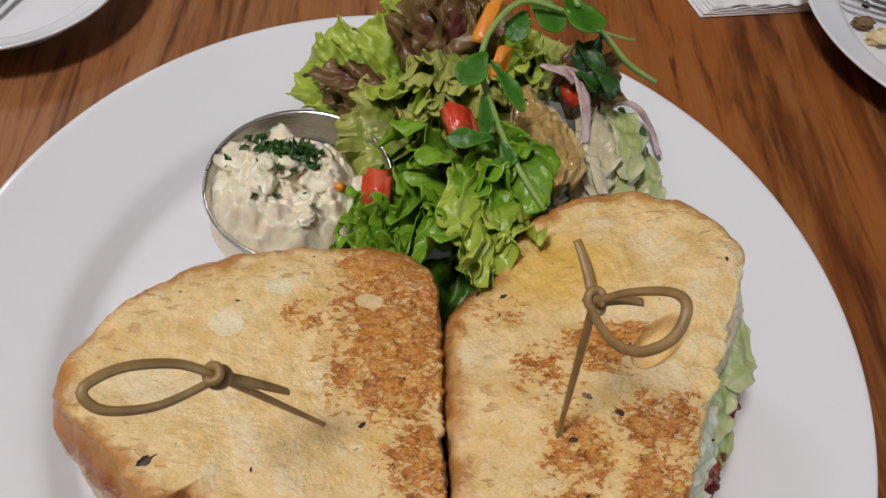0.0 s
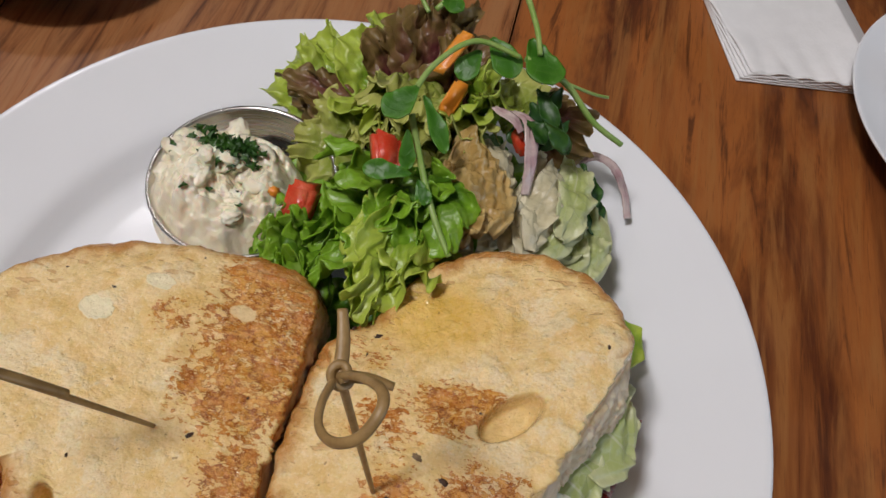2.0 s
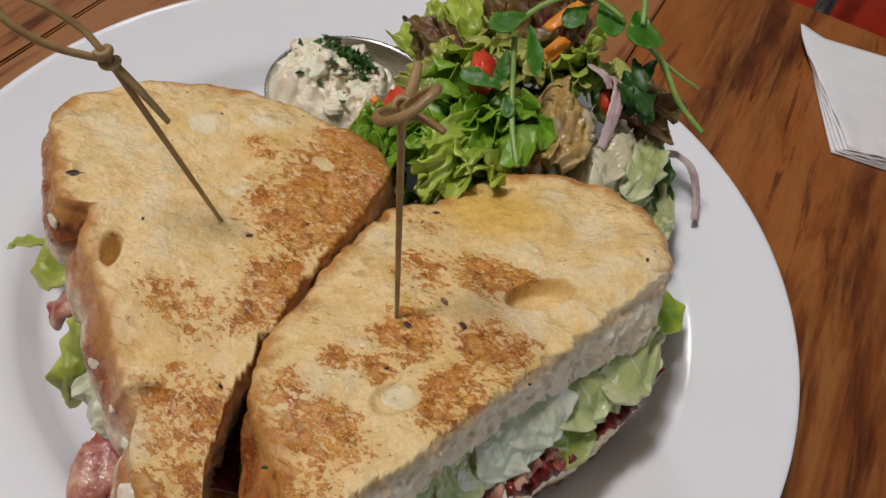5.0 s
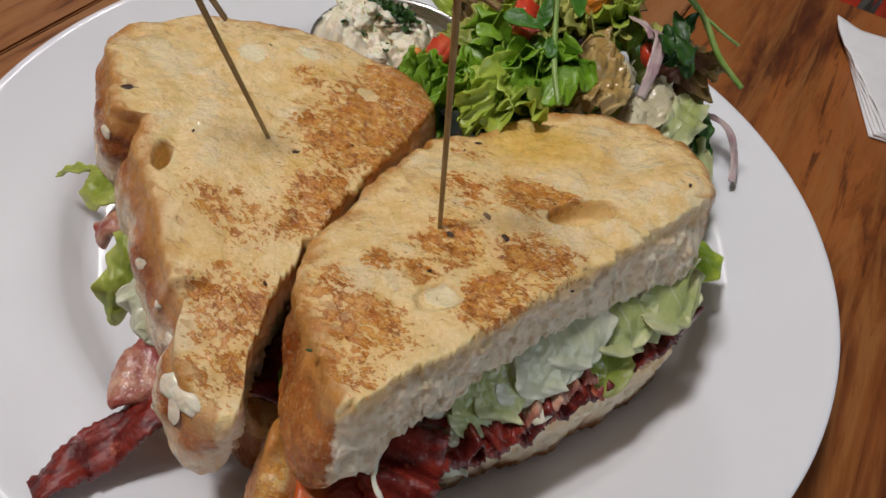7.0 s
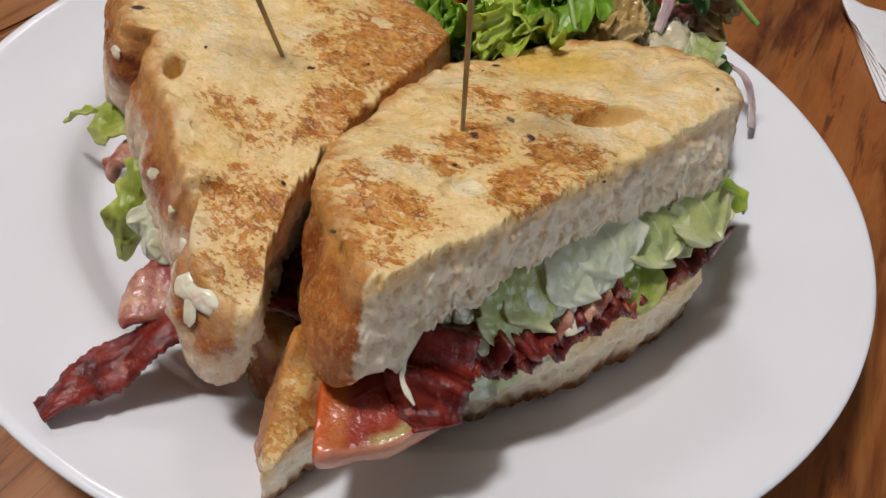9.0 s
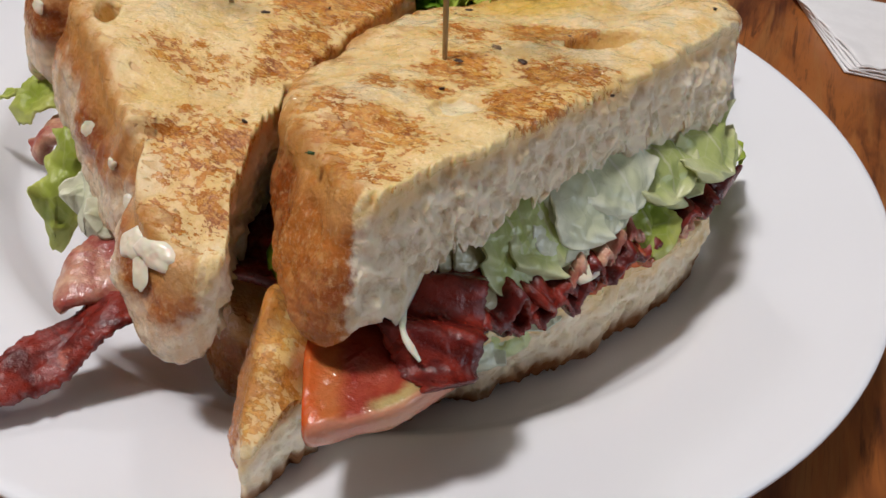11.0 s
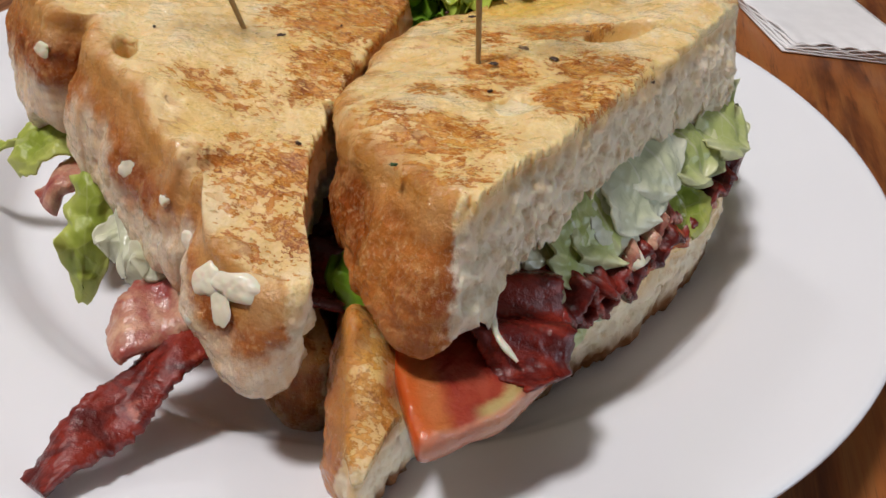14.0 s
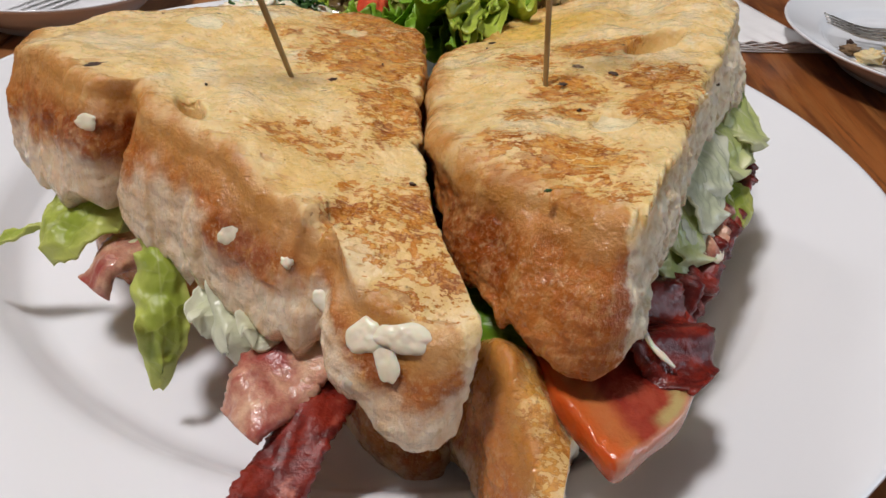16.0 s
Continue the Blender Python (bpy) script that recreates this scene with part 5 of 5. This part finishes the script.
def parsley_bits(centre, spread, count, size, seed):
    """Chopped curly bits, each with lobes that bend up."""
    r = random.Random(seed)
    parts = []
    for _ in range(count):
        a, d = r.uniform(0, 6.283), abs(r.gauss(0, 0.5))
        c = Vector((centre[0] + spread[0] * d * math.cos(a), centre[1] + spread[1] * d * math.sin(a), centre[2] + r.uniform(0, spread[2])))
        m = Euler((r.uniform(-0.7, 0.7), r.uniform(-0.7, 0.7), r.uniform(0, 6.28))).to_matrix()
        s = size * r.uniform(0.6, 1.3)
        verts = [c + m @ Vector((0, 0, 0.0002)), c + m @ Vector((0, 0, -0.0003))]
        n = 10
        for side in (0.00025, -0.00025):
            for k in range(n):
                w = 6.283 * k / n
                rr = s * (1 if k % 2 else 0.55) * r.uniform(0.8, 1.2)
                verts.append(c + m @ Vector((rr * math.cos(w), rr * math.sin(w) * 0.7, side + 0.35 * rr * math.sin(2 * w + d))))
        f = []
        for k in range(n):
            f += [(0, 2 + k, 2 + (k + 1) % n), (1, 2 + n + (k + 1) % n, 2 + n + k), (2 + k, 2 + n + k, 2 + n + (k + 1) % n, 2 + (k + 1) % n)]
        parts.append((verts, f))
    return join(*parts)


tagged(attach("chopped_parsley", mesh("chopped_parsley", *parsley_bits((HEAP[0] - 0.001, HEAP[1] + 0.008, CUP[2] + dip_top(-0.001, 0.008) - 0.0005), (0.011, 0.0065, 0.004), 150, 0.0026, 1), PARSLEY, False), None), "heap of chopped dark green parsley on the chicken salad", "parsley", kind="stuff")
for x, y in ((-0.008, -0.012), (-0.019, 0.003), (-0.014, 0.009), (0.010, -0.012), (-0.002, -0.008), (0.006, -0.006)):
    tagged(attach("parsley_leaf", mesh("parsley_leaf", *parsley_bits((HEAP[0] + x, HEAP[1] + y, CUP[2] + dip_top(x, y) + 0.0012), (0.0003, 0.0003, 0.0002), 1, 0.0021, int(x * -1e4) + 3), PARSLEY, False), None), "small chopped parsley leaf on the chicken salad", "parsley", "parsley leaves")


# ---- mixed salad ----
salad = thing("mixed_salad", (0.025, 0.062, WELL), "heap of dressed mixed lettuce with tomato, carrot, onion and pea shoots", "salad")
# b, t, width, up, bend, cup, frill, waves, material
LEAVES = [
    # light green frilled leaves at the far side
    ((-0.005, 0.085, 0.045), (-0.046, 0.108, 0.052), 0.040, (0, -0.3, 1), 0.12, 0.05, 0.0050, 8, LETTUCE_LIGHT),
    ((0.000, 0.090, 0.045), (-0.030, 0.122, 0.060), 0.040, (0, -0.6, 0.8), 0.10, 0.10, 0.0050, 8, LETTUCE_LIGHT),
    ((0.005, 0.090, 0.050), (-0.012, 0.124, 0.074), 0.036, (0, -0.8, 0.6), 0.10, 0.10, 0.0045, 8, LETTUCE_LIGHT),
    ((0.005, 0.080, 0.050), (-0.036, 0.088, 0.058), 0.030, (0, -0.2, 1), 0.15, -0.1, 0.0045, 8, LETTUCE_RED),
    ((0.000, 0.070, 0.050), (-0.030, 0.078, 0.055), 0.034, (0, -0.3, 1), 0.15, -0.1, 0.0045, 8, LETTUCE_OLIVE),
    ((0.010, 0.095, 0.050), (0.000, 0.122, 0.080), 0.036, (0, -0.9, 0.5), 0.10, 0.2, 0.0050, 8, LETTUCE_RED),
    ((0.015, 0.095, 0.055), (0.012, 0.124, 0.088), 0.034, (0, -0.9, 0.5), 0.06, 0.2, 0.0050, 8, LETTUCE_RED),
    ((0.022, 0.090, 0.055), (0.026, 0.112, 0.084), 0.030, (0, -0.9, 0.5), 0.06, 0.2, 0.0045, 7, LETTUCE_RED),
    # middle, dressed and folded
    ((0.003, 0.100, 0.048), (0.006, 0.060, 0.078), 0.032, (0, 0.2, 1), 0.12, -0.15, 0.0045, 8, LETTUCE_LIGHT),
    ((0.010, 0.095, 0.055), (0.012, 0.052, 0.080), 0.036, (-0.2, 0.1, 1), 0.15, -0.2, 0.0050, 9, LETTUCE_OLIVE),
    ((0.018, 0.100, 0.060), (0.006, 0.062, 0.086), 0.034, (0, 0.1, 1), 0.15, -0.2, 0.0045, 8, LETTUCE_OLIVE),
    ((0.012, 0.080, 0.055), (-0.002, 0.058, 0.072), 0.028, (-0.3, 0.1, 1), 0.18, -0.2, 0.0045, 8, LETTUCE_OLIVE),
    ((0.020, 0.075, 0.060), (0.012, 0.040, 0.078), 0.034, (0, 0, 1), 0.18, -0.2, 0.0045, 8, LETTUCE_OLIVE),
    # bright green front cluster
    ((0.012, 0.045, 0.055), (-0.006, 0.018, 0.066), 0.036, (-0.2, -0.2, 1), 0.22, -0.25, 0.0060, 9, LETTUCE),
    ((0.015, 0.042, 0.060), (0.006, 0.010, 0.072), 0.040, (0, -0.3, 1), 0.22, -0.25, 0.0060, 9, LETTUCE),
    ((0.018, 0.045, 0.060), (0.022, 0.016, 0.084), 0.036, (0.1, -0.3, 1), 0.18, -0.15, 0.0055, 9, LETTUCE),
    ((0.014, 0.052, 0.060), (0.010, 0.028, 0.086), 0.040, (0, -0.4, 1), 0.15, -0.15, 0.0060, 10, LETTUCE),
    ((0.008, 0.050, 0.055), (0.000, 0.034, 0.078), 0.030, (-0.2, -0.2, 1), 0.18, -0.2, 0.0055, 9, LETTUCE),
    ((0.024, 0.045, 0.060), (0.034, 0.026, 0.084), 0.030, (0.3, -0.3, 1), 0.15, -0.1, 0.0050, 8, LETTUCE),
    ((0.020, 0.034, 0.068), (0.010, 0.000, 0.076), 0.026, (0.2, -0.1, 1), 0.10, 0.10, 0.0050, 6, LETTUCE),
    ((0.026, 0.036, 0.066), (0.028, 0.002, 0.083), 0.022, (0.5, -0.1, 1), 0.10, 0.12, 0.0038, 6, LETTUCE_LIGHT),
    # curly green in front of the cup
    ((-0.004, 0.030, 0.055), (-0.022, 0.022, 0.066), 0.024, (0, -0.2, 1), 0.22, -0.2, 0.0050, 9, LETTUCE),
    ((-0.006, 0.026, 0.054), (-0.022, 0.014, 0.062), 0.024, (0, -0.3, 1), 0.22, -0.2, 0.0050, 9, LETTUCE),
    ((-0.004, 0.026, 0.058), (-0.016, 0.024, 0.072), 0.020, (-0.3, -0.3, 1), 0.15, -0.2, 0.0045, 9, LETTUCE),
    ((-0.002, 0.026, 0.054), (-0.008, 0.010, 0.066), 0.026, (0, -0.3, 1), 0.20, -0.2, 0.0050, 9, LETTUCE),
    # dressed pale leaves
    ((0.034, 0.075, 0.064), (0.046, 0.034, 0.068), 0.026, (0.1, 0.1, 1), 0.14, -0.25, 0.0032, 6, LETTUCE_OLIVE),
    ((0.030, 0.080, 0.066), (0.036, 0.054, 0.082), 0.024, (0, 0.1, 1), 0.14, -0.2, 0.0040, 7, LETTUCE_OLIVE),
    ((0.040, 0.080, 0.060), (0.047, 0.052, 0.074), 0.022, (0.1, -0.1, 1), 0.20, -0.3, 0.0030, 6, ICEBERG_PALE),
    ((0.046, 0.070, 0.058), (0.040, 0.030, 0.064), 0.026, (0.1, -0.3, 1), 0.12, -0.2, 0.0030, 6, ICEBERG_PALE),
    ((0.062, 0.078, 0.058), (0.056, 0.036, 0.064), 0.022, (0.3, -0.3, 1), 0.16, -0.1, 0.0022, 5, ICEBERG_PALE),
    ((0.068, 0.082, 0.054), (0.066, 0.040, 0.060), 0.024, (0.4, -0.2, 1), 0.16, -0.1, 0.0024, 5, ICEBERG),
    ((0.058, 0.070, 0.052), (0.080, 0.048, 0.052), 0.030, (0.3, -0.3, 1), 0.16, -0.15, 0.0032, 6, ICEBERG),
    ((0.060, 0.072, 0.045), (0.088, 0.060, 0.042), 0.030, (0.4, -0.2, 1), 0.18, -0.15, 0.0034, 6, ICEBERG),
    ((0.055, 0.060, 0.042), (0.082, 0.036, 0.038), 0.032, (0.4, -0.3, 1), 0.16, -0.15, 0.0030, 6, LETTUCE_LIGHT),
    ((0.045, 0.095, 0.050), (0.060, 0.115, 0.062), 0.034, (0.2, -0.6, 1), 0.10, 0.1, 0.0040, 7, LETTUCE_OLIVE),
    ((0.030, 0.095, 0.060), (0.042, 0.084, 0.090), 0.026, (0, -0.5, 1), 0.12, 0.05, 0.0040, 7, LETTUCE_LIGHT),
    ((0.035, 0.090, 0.062), (0.038, 0.066, 0.090), 0.028, (0, -0.3, 1), 0.14, -0.1, 0.0040, 7, LETTUCE_LIGHT),
    ((0.050, 0.095, 0.055), (0.076, 0.088, 0.070), 0.026, (0.2, -0.2, 1), 0.14, -0.1, 0.0040, 7, LETTUCE_RED),
    # the broad dressing-soaked leaf, the pale strip and the leaves beside them
    ((0.034, 0.068, 0.082), (0.0475, 0.033, 0.078), 0.027, (0.3, -0.3, 1), 0.10, -0.25, 0.0022, 5, DRESSED),
    ((0.030, 0.056, 0.076), (0.0380, 0.027, 0.074), 0.016, (0.1, -0.4, 1), 0.10, -0.15, 0.0022, 5, DRESSED),
    ((0.058, 0.080, 0.066), (0.0610, 0.037, 0.066), 0.018, (0.4, -0.2, 1), 0.05, -0.10, 0.0018, 4, ICEBERG_PALE),
    ((0.071, 0.070, 0.052), (0.0830, 0.042, 0.048), 0.026, (0.5, -0.2, 1), 0.14, -0.10, 0.0030, 7, ICEBERG),
    ((0.025, 0.046, 0.078), (0.0165, -0.010, 0.0800), 0.024, (0.35, -0.35, 1), 0.05, 0.05, 0.0036, 7, LETTUCE_LIGHT),
    ((0.026, 0.052, 0.080), (0.0300, 0.012, 0.0830), 0.026, (0.5, -0.3, 1), 0.07, 0.10, 0.0042, 7, LETTUCE),
    # hidden bed
    # added leaf, stands in for the dark shade in the gap between slices
    ((0.020, 0.030, 0.036), (0.006, -0.014, 0.046), 0.030, (0, 0, 1), 0.05, -0.1, 0.0035, 7, LETTUCE),
    ((0.040, 0.110, 0.030), (0.020, 0.050, 0.045), 0.070, (0, 0, 1), 0.10, -0.2, 0.0050, 7, LETTUCE),
    ((0.000, 0.100, 0.030), (0.020, 0.030, 0.045), 0.070, (0, 0, 1), 0.10, -0.2, 0.0050, 7, LETTUCE),
    ((0.060, 0.090, 0.028), (0.045, 0.035, 0.040), 0.060, (0, 0, 1), 0.12, -0.2, 0.0050, 7, LETTUCE_LIGHT),
]
WORDS = {LETTUCE: ("lettuce_leaf", "bright green curly lettuce leaf"), LETTUCE_LIGHT: ("lettuce_leaf", "light green frilled lettuce leaf"), LETTUCE_RED: ("red_lettuce_leaf", "dark red frilled lettuce leaf"),
         LETTUCE_OLIVE: ("lettuce_leaf", "dressing-coated olive green leaf"), DRESSED: ("lettuce_leaf", "wrinkled leaf soaked in beige dressing"), ICEBERG: ("iceberg_leaf", "pale green crisp leaf"), ICEBERG_PALE: ("iceberg_leaf", "pale wilted leaf")}
rnd = random.Random(21)
for i, (b, t, w, up, bend, cup_, fr, wv, mat) in enumerate(LEAVES):
    nm, words = WORDS[mat]
    pale = mat in (ICEBERG, ICEBERG_PALE)
    for k in range(2 if pale or mat is LETTUCE_OLIVE or i % 3 == 0 else 1):
        jit = Vector((rnd.uniform(-1, 1), rnd.uniform(-1, 1), rnd.uniform(-0.6, 0.6))) * (0.006 if k else 0.001)
        tilt = Vector(up) + Vector((rnd.uniform(-0.4, 0.4), rnd.uniform(-0.4, 0.4), 0))
        if pale or mat is DRESSED:
            leaf_part(nm, salad, mat, words, b=Vector(b) + jit * 0.5, t=Vector(t) + jit, width=w * (0.6 if k else 0.85), up=tilt, bend=bend * (1.0 + 0.5 * k), cup=cup_ * (1 - 0.8 * k),
                      frill=fr * 0.7, waves=wv, seed=i * 1.37 + k * 5.1, nu=56, nv=50, crinkle=0.0062 if mat is DRESSED else 0.0026, thick=0.0006, shape=0.25, twist=0.5 * math.sin(i * 2.1 + k))
        else:
            curly_part(nm, salad, mat, words, b=Vector(b) + jit * 0.5, t=Vector(b).lerp(Vector(t), 0.9) + jit, width=w * (0.7 if k else 0.95), up=tilt, bend=bend * 0.5, cup=cup_ * 0.6, frill=fr * (0.75 if k else 0.9), seed=i * 1.37 + k * 5.1)

for c, s, turn, mat, nm, words in (
        ((0.0125, 0.0445, 0.0890), (0.011, 0.016, 0.007), (25, 10, 20), TOMATO_RED, "tomato_piece", "diced red tomato"),
        ((-0.0120, 0.0330, 0.0680), (0.010, 0.016, 0.009), (30, -10, -10), TOMATO_RED, "tomato_piece", "diced red tomato"),
        ((0.051, 0.071, 0.078), (0.008, 0.011, 0.006), (20, 30, 50), TOMATO_RED, "tomato_piece", "diced red tomato"),
        ((0.0225, 0.092, 0.0880), (0.005, 0.016, 0.003), (25, 0, -25), CARROT, "carrot_strip", "orange carrot strip"),
        ((0.0265, 0.074, 0.0865), (0.005, 0.012, 0.003), (15, 10, -15), CARROT, "carrot_strip", "orange carrot strip")):
    if mat is TOMATO_RED:
        attach(nm, mesh(nm, *chunk(c, tuple(q * 0.85 for q in s), turn, 0.16, 0.35, c[0] * 90), mat), salad, words)
    else:
        attach(nm, mesh(nm, *chunk(c, s, turn, 0.12, 0.40, c[0] * 90), mat), salad, words)
for pts in ([(0.074, 0.094, 0.046), (0.080, 0.098, 0.047), (0.088, 0.0965, 0.045), (0.094, 0.090, 0.040), (0.0975, 0.0825, 0.0345)],
            [(0.046, 0.078, 0.082), (0.052, 0.072, 0.085), (0.055, 0.062, 0.080), (0.056, 0.054, 0.072)],
            [(0.040, 0.074, 0.086), (0.046, 0.070, 0.088), (0.050, 0.067, 0.086)]):
    attach("onion_ring", mesh("onion_ring", *ribbon(pts, [0.0032, 0.0050, 0.0048, 0.0034], 0.0009, 0.0002, 1, 1.0, 40, 10, (0.3, 0.2, 1), 0.0003), ONION), salad, "translucent red onion sliver")

# pea shoots: stems with round leaves
for pts, r in (([(0.012, 0.110, 0.088), (0.024, 0.120, 0.096), (0.038, 0.114, 0.102), (0.046, 0.098, 0.103), (0.050, 0.086, 0.101)], 0.0010),
               ([(0.016, 0.050, 0.104), (0.020, 0.066, 0.106), (0.030, 0.078, 0.108), (0.044, 0.080, 0.104)], 0.0009),
               ([(0.046, 0.084, 0.100), (0.060, 0.088, 0.090), (0.072, 0.084, 0.080), (0.0840, 0.0835, 0.0725)], 0.0011),
               ([(0.018, 0.050, 0.102), (0.024, 0.040, 0.092), (0.031, 0.028, 0.086), (0.038, 0.019, 0.0815)], 0.0010),
               ([(0.010, 0.108, 0.088), (0.002, 0.116, 0.092), (-0.004, 0.114, 0.094)], 0.0008),
               ([(0.060, 0.088, 0.090), (0.070, 0.092, 0.084), (0.076, 0.096, 0.080)], 0.0006)):
    attach("stem", mesh("stem", *tube(pts, [r, r, r * 0.9], 50, 8), STEM), salad, "thin green pea shoot stem")
for b, t, w, up, bend in (((0.046, 0.092, 0.101), (0.056, 0.076, 0.1005), 0.0125, (0.2, -0.3, 1), -0.06), ((0.034, 0.086, 0.103), (0.044, 0.076, 0.099), 0.010, (0, -0.2, 1), 0.08),
                          ((0.032, 0.080, 0.103), (0.028, 0.070, 0.099), 0.008, (0, -0.3, 1), 0.08), ((0.018, 0.056, 0.107), (0.012, 0.044, 0.1055), 0.0095, (-0.1, -0.3, 1), 0.05),
                          ((0.020, 0.056, 0.104), (0.030, 0.042, 0.098), 0.0055, (0.3, -0.3, 1), 0.08), ((0.018, 0.046, 0.100), (0.020, 0.038, 0.092), 0.005, (0.2, -0.6, 1), 0.05),
                          ((0.022, 0.036, 0.093), (0.008, 0.034, 0.093), 0.006, (0, -0.5, 1), 0.08), ((-0.002, 0.114, 0.093), (-0.010, 0.120, 0.092), 0.008, (0, -0.4, 1), 0.05),
                          ((0.014, 0.112, 0.090), (0.022, 0.106, 0.094), 0.006, (0, -0.5, 1), 0.05), ((0.024, 0.036, 0.091), (0.028, 0.030, 0.088), 0.005, (0.1, -0.4, 1), 0.06)):
    leaf_part("pea_leaf", salad, PEA, "smooth dark green pea shoot leaf", b=b, t=t, width=w, up=up, bend=bend, cup=0.06, frill=0.0004, waves=3, seed=b[0] * 50, nu=24, nv=20, crinkle=0.0006, thick=0.0005, shape=0.45)
rnd = random.Random(8)
for i in range(12):
    x, y = rnd.uniform(0.050, 0.066), rnd.uniform(0.066, 0.090)
    z = rnd.uniform(0.080, 0.094)
    leaf_part("cress_leaf", salad, PARSLEY, "very dark green small leaf", b=(x, y, z), t=(x + rnd.uniform(-0.008, 0.010), y - rnd.uniform(0.002, 0.012), z - rnd.uniform(0.0, 0.008)), width=rnd.uniform(0.005, 0.009), up=(rnd.uniform(-0.4, 0.6), -0.4, 1), bend=0.1, cup=0.1, frill=0.0008, waves=4, seed=i, nu=18, nv=16, crinkle=0.0006)
for x, y, z in ((0.078, 0.066, 0.058), (0.076, 0.074, 0.062), (0.080, 0.072, 0.054)):
    leaf_part("cress_leaf", salad, PARSLEY, "very dark green small leaf", b=(x - 0.003, y + 0.006, z), t=(x + 0.005, y - 0.007, z - 0.006), width=0.007, up=(0.5, -0.3, 1), bend=0.1, cup=0.1, frill=0.001, waves=4, seed=x * 99, nu=18, nv=16)
